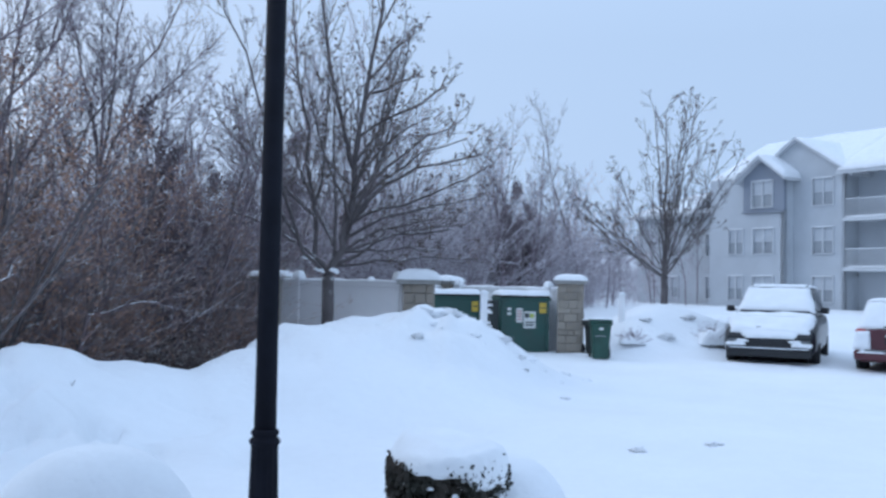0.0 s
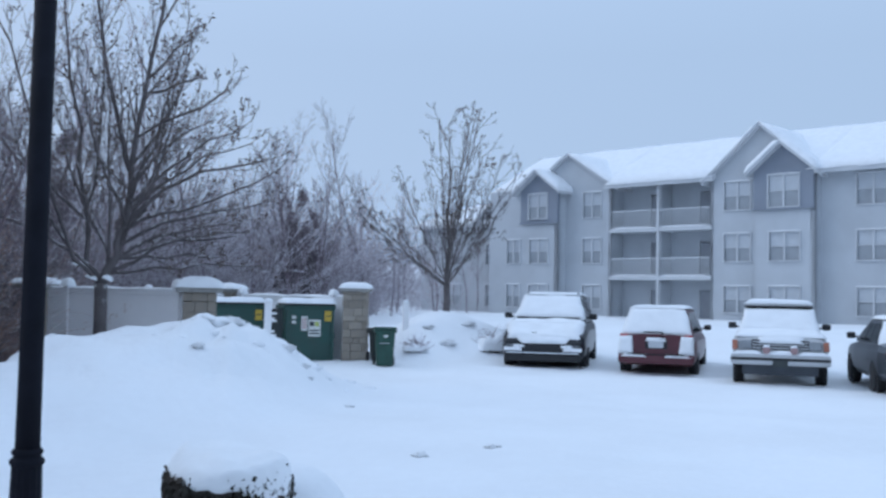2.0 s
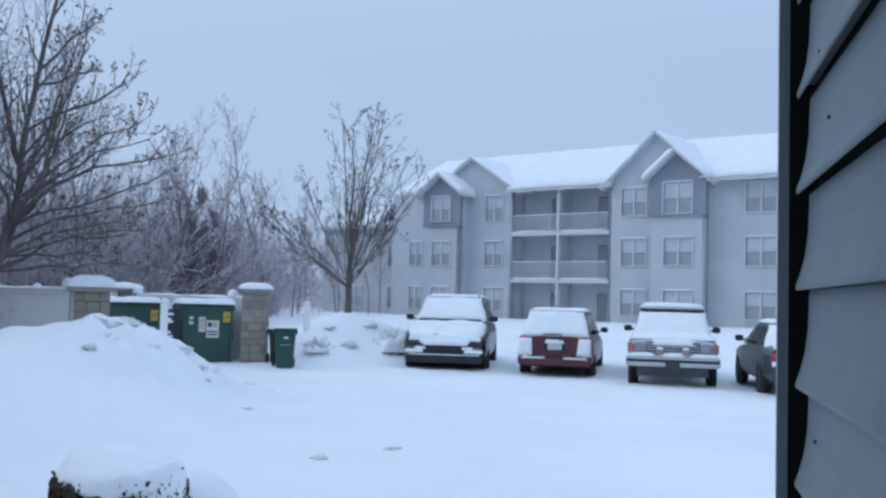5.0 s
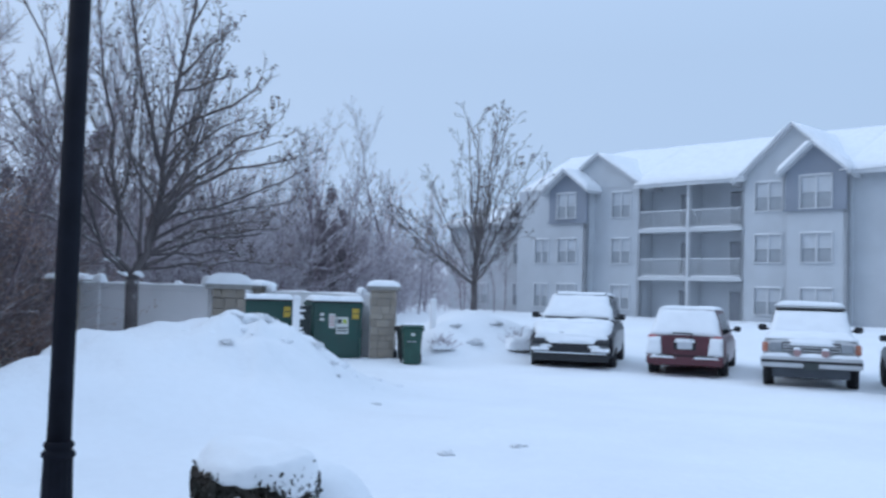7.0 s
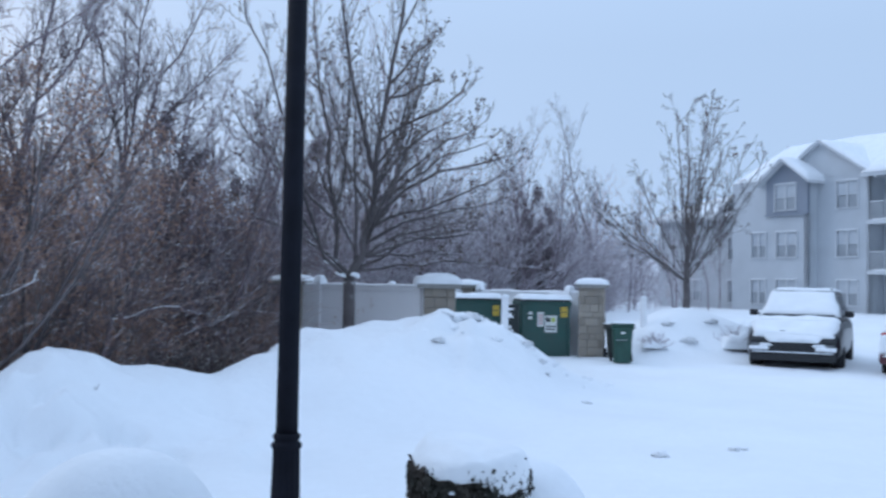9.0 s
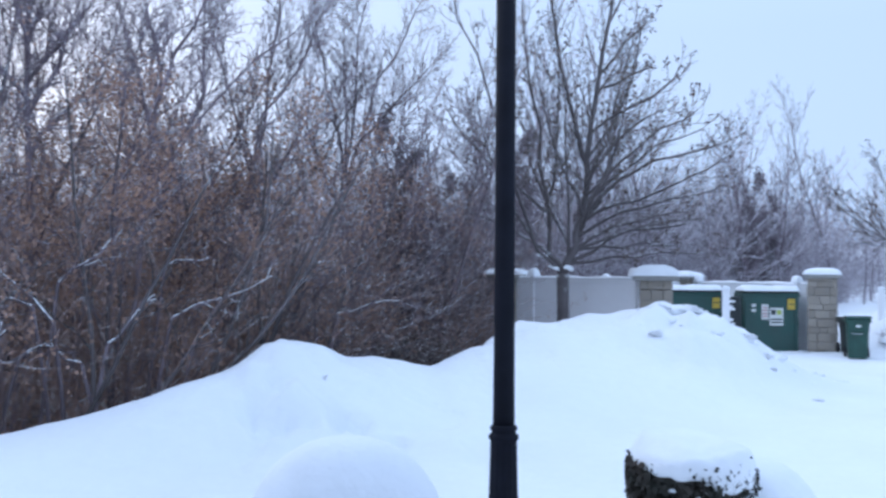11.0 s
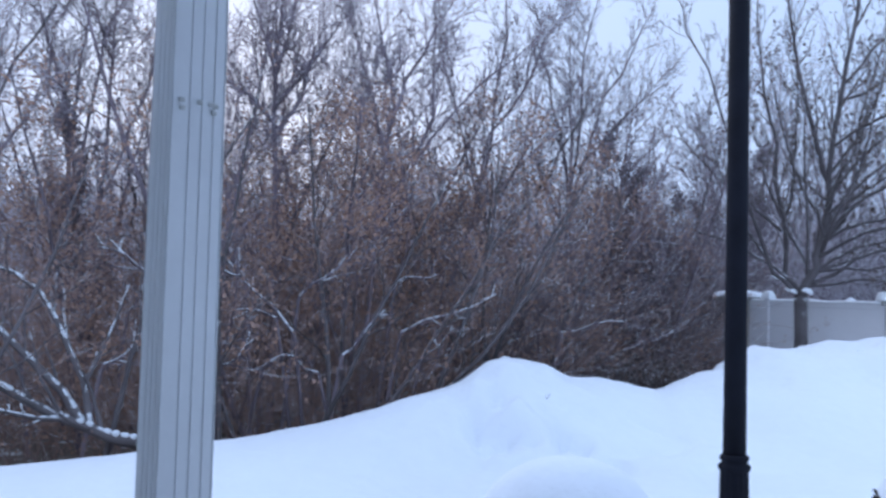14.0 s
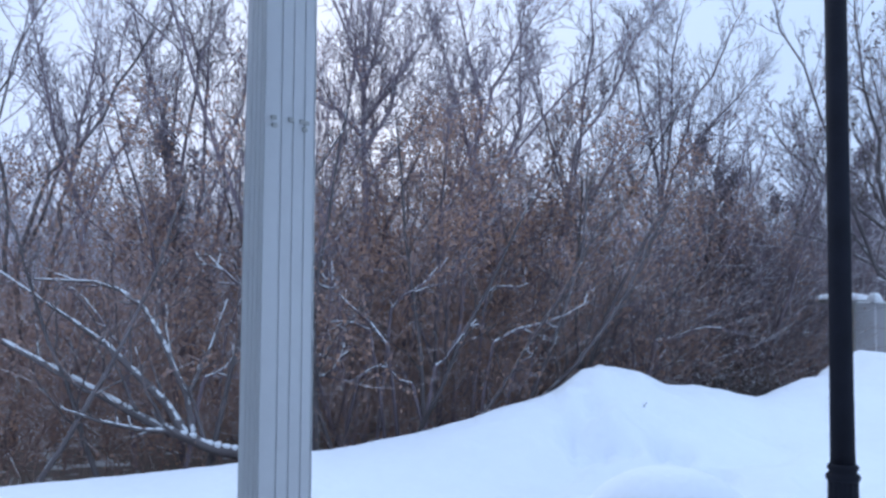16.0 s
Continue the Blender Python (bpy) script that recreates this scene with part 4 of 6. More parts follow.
dumpster(at(4.72, 24.35), 1.24, 7, "dark green steel dumpster with notices and snow on its lid", seed=1)
dumpster(at(0.0, 24.5), 1.85, 7, "dark green steel dumpster half hidden by the snow bank", notices=False, seed=2)
gp = at(2.52, 22.9)
gate = thing("gate_post", Matrix.Translation((gp.x, gp.y, -0.05)), "white vinyl gate post with a snow cap and hinges", "post")
part("post", box(0.17, 0.17, 1.57, 0, 0, 0, 0.01), M_FENCE, gate)
part("snow", snow_patch([(-.1, -.1, 1.57), (.1, -.1, 1.57), (.1, .1, 1.57), (-.1, .1, 1.57)], 0.09, 8, 8, 3, 0.3, 0.4, 5), None, gate)
for z in (0.85, 1.15):
    part("hinge", box(0.10, 0.05, 0.06, 0.11, -0.05, z, 0.006), M_FENCE, gate)
gate_l = thing("gate", Matrix.Translation((gp.x, gp.y, -0.05)), "dark steel gate leaf folded back beside the white post", "gate")
part("leaf", box(0.26, 0.05, 1.30, 0.22, 0.10, 0.12, 0.008), M_LID, gate_l)
for z in (0.62, 0.76, 1.10, 1.28):
    part("bracket", box(0.12, 0.03, 0.05, 0.15, 0.055, z, 0.004), M_FENCE, gate_l, "white gate bracket")
wp = at(10.78, 25.2)
wz = height(wp.x, wp.y)
marker = thing("marker_post", Matrix.Translation((wp.x, wp.y, wz - 0.1)), "slender white vinyl post standing in snow", "post")
part("post", box(0.15, 0.15, 1.65 - wz, 0, 0, 0, 0.01), M_FENCE, marker)
part("snow", snow_patch([(-.08, -.08, 1.65 - wz), (.08, -.08, 1.65 - wz), (.08, .08, 1.65 - wz), (-.08, .08, 1.65 - wz)], 0.08, 8, 8, 3, 0.3, 0.45, 5), None, marker)


def cart(p, turn, label, m_body, snow=True, h=0.98):
    g = height(p.x, p.y)
    ob = thing("wheeled_bin", Matrix.Translation((p.x, p.y, g - 0.02)) @ Matrix.Rotation(radians(turn), 4, "Z") @ Matrix.Diagonal((0.80, 0.80, 1, 1)), label, "bin", "wheeled bins")
    b = bmesh.new()
    rings = []
    for z, wx, wy in ((0.03, 0.24, 0.25), (0.55, 0.275, 0.29), (h - 0.12, 0.30, 0.325)):
        rings.append([b.verts.new((math.copysign(abs(math.cos(a)) ** 0.35, math.cos(a)) * wx, math.copysign(abs(math.sin(a)) ** 0.35, math.sin(a)) * wy, z)) for a in [2 * math.pi * (i + 0.5) / 24 for i in range(24)]])
    for u, v in zip(rings, rings[1:]):
        for i in range(24):
            b.faces.new((u[i], u[(i + 1) % 24], v[(i + 1) % 24], v[i]))
    b.faces.new(rings[0][::-1]); b.faces.new(rings[-1])
    part("body", b, m_body, ob, shade=False)
    part("rim", box(0.66, 0.70, 0.06, 0, 0, h - 0.14, 0.02), m_body, ob)
    part("lid", box(0.68, 0.74, 0.07, 0, -0.01, h - 0.07, 0.03, 3, taper=0.9), m_body, ob)
    part("handle", box(0.5, 0.05, 0.05, 0, 0.40, h - 0.12, 0.012), M_LID, ob)
    part("front_rib", box(0.34, 0.03, 0.035, 0, -0.31, 0.60, 0.008), m_body, ob)
    part("badge", box(0.12, 0.01, 0.05, 0.0, -0.312, 0.70), M_PAPER, ob, "pale worn badge")
    part("grab_bar", box(0.30, 0.012, 0.012, -0.03, -0.325, 0.555), M_CHROME, ob)
    for s in (-1, 1):
        wh = part("wheel", lathe([(0.11, -0.03), (0.125, -0.015), (0.125, 0.015), (0.11, 0.03)], 16), M_TYRE, ob, m=Matrix.Translation((s * 0.29, 0.27, 0.12)) @ Matrix.Rotation(math.pi / 2, 4, "Y"))
    if snow:
        part("snow", snow_patch([(-.33, -.36, h), (.33, -.36, h), (.33, .36, h), (-.33, .36, h)], 0.035, 10, 10, 5, 0.9, 0.3, 5), None, ob, "thin crust of snow")
    return ob


cart(at(9.55, 22.5), -4, "green wheeled plastic bin with a snow-crusted lid", M_CART, h=0.95)
cart(at(9.25, 23.5), 10, "dark wheeled bin behind the green bin", M_LID, h=0.84)


def twig_bush(p, size, label, seed, snowy=0.5):
    g = height(p.x, p.y)
    ob = thing("bush", Matrix.Translation((p.x, p.y, g - 0.05)), label, "bush")
    rng = random.Random(seed)
    chains = []
    for k in range(34):
        a = rng.uniform(0, 6.283)
        ch = wiggle(rng, (rng.gauss(0, .08), rng.gauss(0, .08), 0), (math.cos(a), math.sin(a), rng.uniform(0.4, 2.0)), size * rng.uniform(0.6, 1.0), 0.012, 0.005, 4, 0.2, 0.05)
        chains.append(ch)
        chains += sprout(rng, ch, 5, 45, 0.4, 0.005, n=2)
    part("twig_tangle", tubes("twig_tangle", chains, M_FROST_HAZE), None, ob)
    s = size * 0.62
    part("snow", snow_patch([(-s, -s * .8, size * .06), (s, -s * .8, size * .06), (s, s * .8, size * .12), (-s, s * .8, size * .12)], size * 0.55 * snowy, 14, 14, seed, 0.45, 0.48, 5), None, ob, "clinging snow")
    return ob


twig_bush(at(11.4, 24.2), 0.50, "small snow-clad bush beside the white post", 21)
twig_bush(at(16.3, 25.2), 0.80, "grey twiggy bush in a snowdrift beside the parked vehicles", 22, 0.8)


def clod(az, r, s, seed):
    p = at(az, r)
    g = height(p.x, p.y)
    b = bmesh.new()
    bmesh.ops.create_icosphere(b, subdivisions=3, radius=s)
    for v in b.verts:
        k = 1 + 0.9 * noise.noise(v.co * (1.9 / s) + Vector((seed, 0, 0)))
        v.co = Vector((v.co.x * k * 1.3, v.co.y * k, v.co.z * k * 0.6))
    ob = part("snow_clod", b, M_CLOD, m=Matrix.Translation((p.x, p.y, g + s * 0.1)), shade=True)
    tagged(ob, "lump of dirty ploughed snow lying on the snow", "snow clod", "ploughed snow lumps")


M_CLOD = mat("dirty_snow", (0.80, 0.82, 0.84), 0.8, 0.2, 6, 30, 0.6, second=(0.68, 0.69, 0.70))
rng = random.Random(17)
for az, r, s in ((13.4, 24.6, .16), (12.2, 25.0, .10), (14.6, 26.0, .14), (-1.45, 13.6, .07), (4.7, 15.2, .07), (5.1, 14.8, .05), (3.7, 15.3, .10), (1.2, 15.2, .12), (16.0, 10.2, .05), (16.5, 10.3, .035), (11.9, 9.6, .06), (7.5, 13.8, .05), (-1.3, 15.0, .12), (0.5, 15.2, .14), (2.1, 15.4, .10)):
    clod(az, r, s, rng.uniform(0, 99))

M_FOGCAP = mat("faded_red_cover", (0.42, 0.26, 0.26), 0.5, 0.25, 12, 60, 0.0)

# broken chunks of ploughed snow along the bank
rng = random.Random(41)
cv, cf = [], []
for k in range(34):
    az = rng.gauss(2.5, 3.2)
    p = at(az, float(np.interp(az, C_AZ, C_R)) + rng.gauss(-0.5, 0.6))
    s = min(0.13, rng.expovariate(1 / 0.035) + 0.02)
    b = bmesh.new()
    bmesh.ops.create_icosphere(b, subdivisions=2, radius=s)
    off = len(cv)
    c = Vector((p.x, p.y, height(p.x, p.y) - s * 0.22))
    b.verts.index_update()
    for v in b.verts:
        q = v.co * (1 + 0.55 * noise.noise(v.co * (1.3 / s) + Vector((k * 3.1, 0, 0))))
        cv.append(c + Vector((q.x * 1.5, q.y * 1.3, q.z * 0.7)))
    cf += [tuple(off + v.index for v in f.verts) for f in b.faces]
    b.free()
tagged(new("snow_chunks", mesh_of("snow_chunks", cv, cf, M_SNOWCAP, True)), "broken chunks of ploughed snow on the bank", "snow", kind="stuff")

# ---------------------------------------------------------------- cars


def loft(sections, bm=None):
    """Skin over closed rings of equal count."""
    bm = bm or bmesh.new()
    rows = [[bm.verts.new(p) for p in s] for s in sections]
    n = len(rows[0])
    for a, b in zip(rows, rows[1:]):
        for i in range(n):
            bm.faces.new((a[i], a[(i + 1) % n], b[(i + 1) % n], b[i]))
    bm.faces.new(rows[0][::-1]); bm.faces.new(rows[-1])
    return bm


def body_ring(y, hw, zb, zt, crown=0.03):
    """A car's cross-section: sills tucked in, flanks bulging, shoulders rounded."""
    h = zt - zb
    half = [(hw * 0.86, zb), (hw * 0.97, zb + 0.18 * h), (hw, zb + 0.50 * h), (hw * 0.985, zb + 0.78 * h), (hw * 0.93, zb + 0.95 * h), (hw * 0.80, zt), (hw * 0.4, zt + crown)]
    return [(x, y, z) for x, z in half] + [(-x, y, z) for x, z in half[::-1]]


def wheel(car, x, y, r, w=0.22):
    t = part("wheel", lathe([(r * 0.62, -w / 2), (r * 0.93, -w / 2), (r, -w * 0.32), (r, w * 0.32), (r * 0.93, w / 2), (r * 0.62, w / 2)], 28), M_TYRE, car, m=Matrix.Translation((x, y, r)) @ Matrix.Rotation(math.pi / 2, 4, "Y"))
    rim = bmesh.new()
    lathe([(r * 0.62, -w * 0.40), (r * 0.62, w * 0.40)], 24, rim)
    part("rim", rim, M_RIM, t)
    return t


def quad_plate(q, thick):
    a, b, c, d = [Vector(p) for p in q]
    n = (b - a).cross(d - a).normalized() * thick
    bm = bmesh.new()
    lo = [bm.verts.new(p) for p in (a, b, c, d)]
    hi = [bm.verts.new(p + n) for p in (a, b, c, d)]
    bm.faces.new(lo[::-1]); bm.faces.new(hi)
    for i in range(4):
        bm.faces.new((lo[i], lo[(i + 1) % 4], hi[(i + 1) % 4], hi[i]))
    return bm


def make_car(name, az, r, turn, label, category, paint, stations, cabin, wheels, snow_spec, seed):
    """A car from body stations and a cabin; +y is its front. r: metres to the end that faces the camera."""
    p = at(az, r)
    g = height(p.x, p.y)
    car = thing(name, Matrix.Translation((p.x, p.y, g - 0.06)) @ Matrix.Rotation(radians(turn), 4, "Z"), label, category, "parked cars in the row")
    b = loft([body_ring(*s) for s in stations])
    body = part("body", b, paint, car, shade=False)
    y0, y1, y2, y3, zb_, zt, wb, wt = cabin      # rear base, rear roof, front roof, front base
    low = [(-wb, y0, zb_), (wb, y0, zb_), (wb, y3, zb_), (-wb, y3, zb_)]
    top = [(-wt, y1, zt), (wt, y1, zt), (wt, y2, zt), (-wt, y2, zt)]
    cb = bmesh.new()
    lv_, tv = [cb.verts.new(q) for q in low], [cb.verts.new(q) for q in top]
    mid = [cb.verts.new((q[0] * 0.86, q[1] * 0.92 + (y1 + y2) * 0.04, zt + 0.035)) for q in top]
    cb.faces.new(lv_[::-1]); cb.faces.new(mid)
    for i in range(4):
        j = (i + 1) % 4
        cb.faces.new((lv_[i], lv_[j], tv[j], tv[i]))
        cb.faces.new((tv[i], tv[j], mid[j], mid[i]))
    es = [e for e in cb.edges]
    bmesh.ops.bevel(cb, geom=es, offset=0.025, segments=2, affect="EDGES", profile=0.5)
    cab = part("cabin", cb, paint, car)

    def inset(i, j, s0, s1, t0, t1):
        a, b_, c, d = Vector(low[i]), Vector(low[j]), Vector(top[j]), Vector(top[i])
        f = lambda s, t: a.lerp(b_, s).lerp(d.lerp(c, s), t)
        return [f(s0, t0), f(s1, t0), f(s1, t1), f(s0, t1)]
    part("rear_window", quad_plate(inset(0, 1, .07, .93, .12, .92), 0.008), M_CARGLASS, car)
    part("windshield", quad_plate(inset(2, 3, .06, .94, .05, .93), 0.008), M_CARGLASS, car)
    for i, j in ((1, 2), (3, 0)):
        for s0, s1 in ((.08, .36), (.39, .62), (.65, .90)):
            part("side_window", quad_plate(inset(i, j, s0, s1, .10, .88), 0.008), M_CARGLASS, car)
    wr, front, rear, tr = wheels
    for y in (front, rear):
        for s in (-1, 1):
            wheel(car, s * tr, y, wr)
            arch = part("wheel_arch", lathe([(wr * 1.18, -0.02), (wr * 1.18, 0.02)], 24), M_PLASTIC, car, m=Matrix.Translation((s * (tr + 0.055), y, wr * 1.02)) @ Matrix.Rotation(math.pi / 2, 4, "Y"))
    # mirrors
    for s in (-1, 1):
        mr = part("mirror", box(0.18, 0.10, 0.14, s * (wb + 0.14), y3 - 0.40, zb_ + 0.06, 0.035), M_PLASTIC, car)
        part("mirror_arm", box(0.10, 0.05, 0.04, s * (wb + 0.04), y3 - 0.40, zb_ + 0.08), M_PLASTIC, mr)
    # snow
    part("snow", snow_patch([(-wt * 1.02, y1 + 0.02, zt + 0.03), (wt * 1.02, y1 + 0.02, zt + 0.03), (wt * 1.02, y2 - 0.02, zt + 0.03), (-wt * 1.02, y2 - 0.02, zt + 0.03)], snow_spec["roof"], 14, 14, seed, 0.2, 0.18, 2), None, car, "roof snow")
    if "wind" in snow_spec:
        part("snow", snow_patch(inset(2, 3, .0, 1.0, snow_spec.get("wind0", 0.0), snow_spec["wind"]), 0.055, 16, 10, seed + 1, 0.3, 0.14, 3), None, car, "snow-plastered windshield")
    if "rear" in snow_spec:
        part("snow", snow_patch(inset(0, 1, .0, 1.0, snow_spec.get("rear0", 0.0), snow_spec["rear"]), 0.055, 16, 10, seed + 2, 0.3, 0.14, 3), None, car, "snow-plastered rear window")
    if "hood" in snow_spec:
        ya, yb, wa, wb2, za, zb2 = snow_spec["hood"]
        part("snow", snow_patch([(-wa, ya, za), (wa, ya, za), (wb2, yb, zb2), (-wb2, yb, zb2)], 0.07, 18, 14, seed + 3, 0.4, 0.16, 3), None, car, "bonnet snow")
    return car


def bar(car, name, x, y, z, sx, sy, sz, m, label="", bevel=0.01):
    return part(name, box(sx, sy, sz, x, y, z, bevel), m, car, label)


# black SUV, front to the lot (its front stands at y = 0 of the body)
suv = make_car("suv", 19.12, 22.9, 180 - 19.4 - 6, "black SUV under snow with its bonnet to the lot", "car", M_CARBLACK,
               [(-4.70, 0.80, 0.45, 0.95), (-4.62, 0.90, 0.35, 1.10), (-3.9, 0.96, 0.28, 1.13), (-2.2, 0.97, 0.27, 1.10), (-1.30, 0.97, 0.28, 1.14), (-0.60, 0.96, 0.30, 1.03), (-0.15, 0.93, 0.28, 0.86), (0.0, 0.86, 0.30, 0.72), (0.03, 0.80, 0.34, 0.62)],
               (-4.55, -3.95, -2.05, -1.20, 1.12, 1.73, 0.87, 0.68), (0.37, -0.90, -3.75, 0.84),
               {"roof": 0.07, "wind0": 0.10, "wind": 1.02, "hood": (-0.60, -1.06, 0.88, 0.86, 1.05, 1.14)}, 31)
part("snow", snow_patch([(-0.80, -0.03, 0.76), (0.80, -0.03, 0.76), (0.88, -0.66, 1.06), (-0.88, -0.66, 1.06)], 0.08, 20, 12, 35, 0.5, 0.12, 3), None, suv, "bonnet snow")
part("snow", snow_patch([(-0.50, 0.06, 0.66), (0.46, 0.06, 0.66), (0.62, -0.06, 0.80), (-0.62, -0.06, 0.80)], 0.05, 16, 8, 36, 0.8, 0.3, 5), None, suv, "snow slumped over the grille's top")
bar(suv, "cowl", 0, -1.17, 1.14, 1.46, 0.16, 0.09, M_PLASTIC, "dark wiper cowl")
bar(suv, "grille", 0, 0.03, 0.52, 0.98, 0.06, 0.18, M_PLASTIC, "dark honeycomb grille")
for k in range(3):
    bar(suv, "grille_bar", 0, 0.05, 0.55 + 0.05 * k, 0.94, 0.02, 0.016, M_CARGREY, "", 0.003)
bar(suv, "bumper", 0, 0.01, 0.26, 1.72, 0.12, 0.16, M_PLASTIC, "", 0.04)
bar(suv, "bumper_strip", 0, 0.065, 0.435, 1.60, 0.05, 0.035, M_CHROME, "silver bumper strip", 0.008)
for s in (-1, 1):
    h = bar(suv, "headlight", s * 0.67, 0.0, 0.60, 0.36, 0.08, 0.11, M_PLASTIC, "smoked angular headlight", 0.03)
    part("lamp_strip", box(0.30, 0.03, 0.022, s * 0.67, 0.045, 0.60, 0.005), M_LAMP, suv, "thin bright lamp strip")
    part("snow", snow_patch([(s * 0.52 - .14, 0.055, 0.57), (s * 0.52 + .14, 0.055, 0.57), (s * 0.52 + .12, 0.04, 0.63), (s * 0.52 - .12, 0.04, 0.63)], 0.02, 8, 6, 47 + s, 0.6, 0.35, 9), None, suv)
    bar(suv, "fog_light", s * 0.72, 0.03, 0.47, 0.20, 0.05, 0.06, M_LAMP, "", 0.012)
    bar(suv, "roof_rail", s * 0.60, -3.0, 1.76, 0.04, 1.7, 0.05, M_PLASTIC)
    part("snow", snow_patch([(s * 0.66 - .2, 0.07, 0.49), (s * 0.66 + .2, 0.07, 0.49), (s * 0.66 + .2, 0.05, 0.57), (s * 0.66 - .2, 0.05, 0.57)], 0.03, 8, 6, 40 + s, 0.5, 0.3, 6), None, suv)

suv.matrix_basis = Matrix.Translation((0, 0, -0.06)) @ suv.matrix_basis @ Matrix.Diagonal((1.09, 1.09, 1.08, 1))

# red minivan, tail to the lot
van = make_car("minivan", 25.82, 22.6, -25.8 - 6, "dark red minivan, snow-plastered, tail to the lot", "car", M_CARRED,
               [(0.0, 0.80, 0.38, 0.92), (0.05, 0.87, 0.33, 1.00), (0.35, 0.91, 0.28, 1.04), (1.8, 0.93, 0.26, 1.04), (3.2, 0.93, 0.27, 1.02), (4.1, 0.90, 0.30, 0.95), (4.55, 0.82, 0.36, 0.80)],
               (0.06, 0.42, 2.75, 3.75, 1.00, 1.60, 0.84, 0.66), (0.33, 3.7, 0.85, 0.80),
               {"roof": 0.07, "rear": 1.03}, 51)
bar(van, "tailgate", 0, -0.015, 0.50, 1.16, 0.04, 0.52, M_CARRED, "", 0.02)
bar(van, "bumper", 0, -0.05, 0.34, 1.74, 0.16, 0.22, M_CARRED, "red bumper", 0.05)
bar(van, "bumper_step", 0, -0.10, 0.545, 1.30, 0.08, 0.02, M_PLASTIC)
bar(van, "plate", 0, -0.045, 0.71, 0.34, 0.02, 0.16, M_PLATE, "pale snow-dusted licence plate", 0.004)
bar(van, "plate_recess", 0, -0.035, 0.69, 0.50, 0.012, 0.22, M_PLASTIC, "", 0.004)
wip = part("rear_wiper", box(0.42, 0.03, 0.030, -0.06, -0.075, 1.06, 0.004), M_PLASTIC, van)
part("wiper_arm", box(0.03, 0.03, 0.17, 0.15, -0.075, 0.92, 0.004), M_PLASTIC, van)
for s in (-1, 1):
    bar(van, "tail_light", s * 0.74, 0.0, 0.62, 0.20, 0.10, 0.40, M_REDLAMP, "", 0.03)
    part("snow", snow_patch([(s * 0.70 - .19, -0.055, 0.56), (s * 0.70 + .17, -0.055, 0.56), (s * 0.70 + .15, -0.045, 0.98), (s * 0.70 - .13, -0.045, 0.98)], 0.06, 10, 10, 60 + s, 0.5, 0.3, 5), None, van, "snow caked on the tail light")
    part("snow", snow_patch([(s * 0.5 - .3, -0.135, 0.50), (s * 0.5 + .3, -0.135, 0.50), (s * 0.5 + .3, -0.06, 0.565), (s * 0.5 - .3, -0.06, 0.565)], 0.02, 8, 4, 70 + s, 0.5, 0.3, 6), None, van)
part("snow", snow_patch([(-.24, -0.05, 0.86), (.24, -0.05, 0.86), (.20, -0.045, .95), (-.20, -0.045, .95)], 0.03, 10, 6, 66, 0.5, 0.3, 6), None, van)

# white pickup, front to the lot
pick = make_car("pickup_truck", 32.75, 20.9, 180 - 32.7 + 1, "old white pickup truck under snow, bonnet to the lot", "pickup truck", M_CARWHITE,
                [(-5.2, 0.90, 0.55, 1.10), (-5.1, 0.95, 0.50, 1.15), (-3.0, 0.97, 0.45, 1.15), (-1.45, 0.97, 0.45, 1.13), (-0.5, 0.96, 0.48, 1.10), (-0.08, 0.93, 0.50, 1.05), (0.0, 0.90, 0.55, 0.98)],
                (-2.95, -2.75, -1.85, -1.30, 1.12, 1.72, 0.86, 0.72), (0.38, -0.85, -4.2, 0.84),
                {"roof": 0.10, "wind": 0.86, "hood": (-0.05, -1.34, 0.90, 0.88, 1.06, 1.14)}, 71)
bar(pick, "sun_visor", 0, -1.78, 1.66, 1.44, 0.10, 0.05, M_PLASTIC, "dark visor over the windshield")
bar(pick, "grille", 0, 0.015, 0.80, 1.14, 0.06, 0.20, M_PLASTIC, "wide dark grille", 0.01)
for k in range(3):
    bar(pick, "grille_bar", 0, 0.045, 0.82 + 0.06 * k, 1.10, 0.02, 0.025, M_CARWHITE, "", 0.004)
bar(pick, "bumper", 0, 0.10, 0.48, 1.96, 0.22, 0.22, M_CARWHITE, "broad white bumper", 0.04)
bar(pick, "bumper_stripe", 0, 0.205, 0.575, 1.94, 0.02, 0.06, M_PLASTIC, "black rubber strip", 0.004)
bar(pick, "valance", 0, -0.10, 0.26, 1.50, 0.10, 0.22, M_CARGREY)
bar(pick, "plate", 0, 0.215, 0.45, 0.30, 0.015, 0.13, M_INK, "dark licence plate", 0.004)
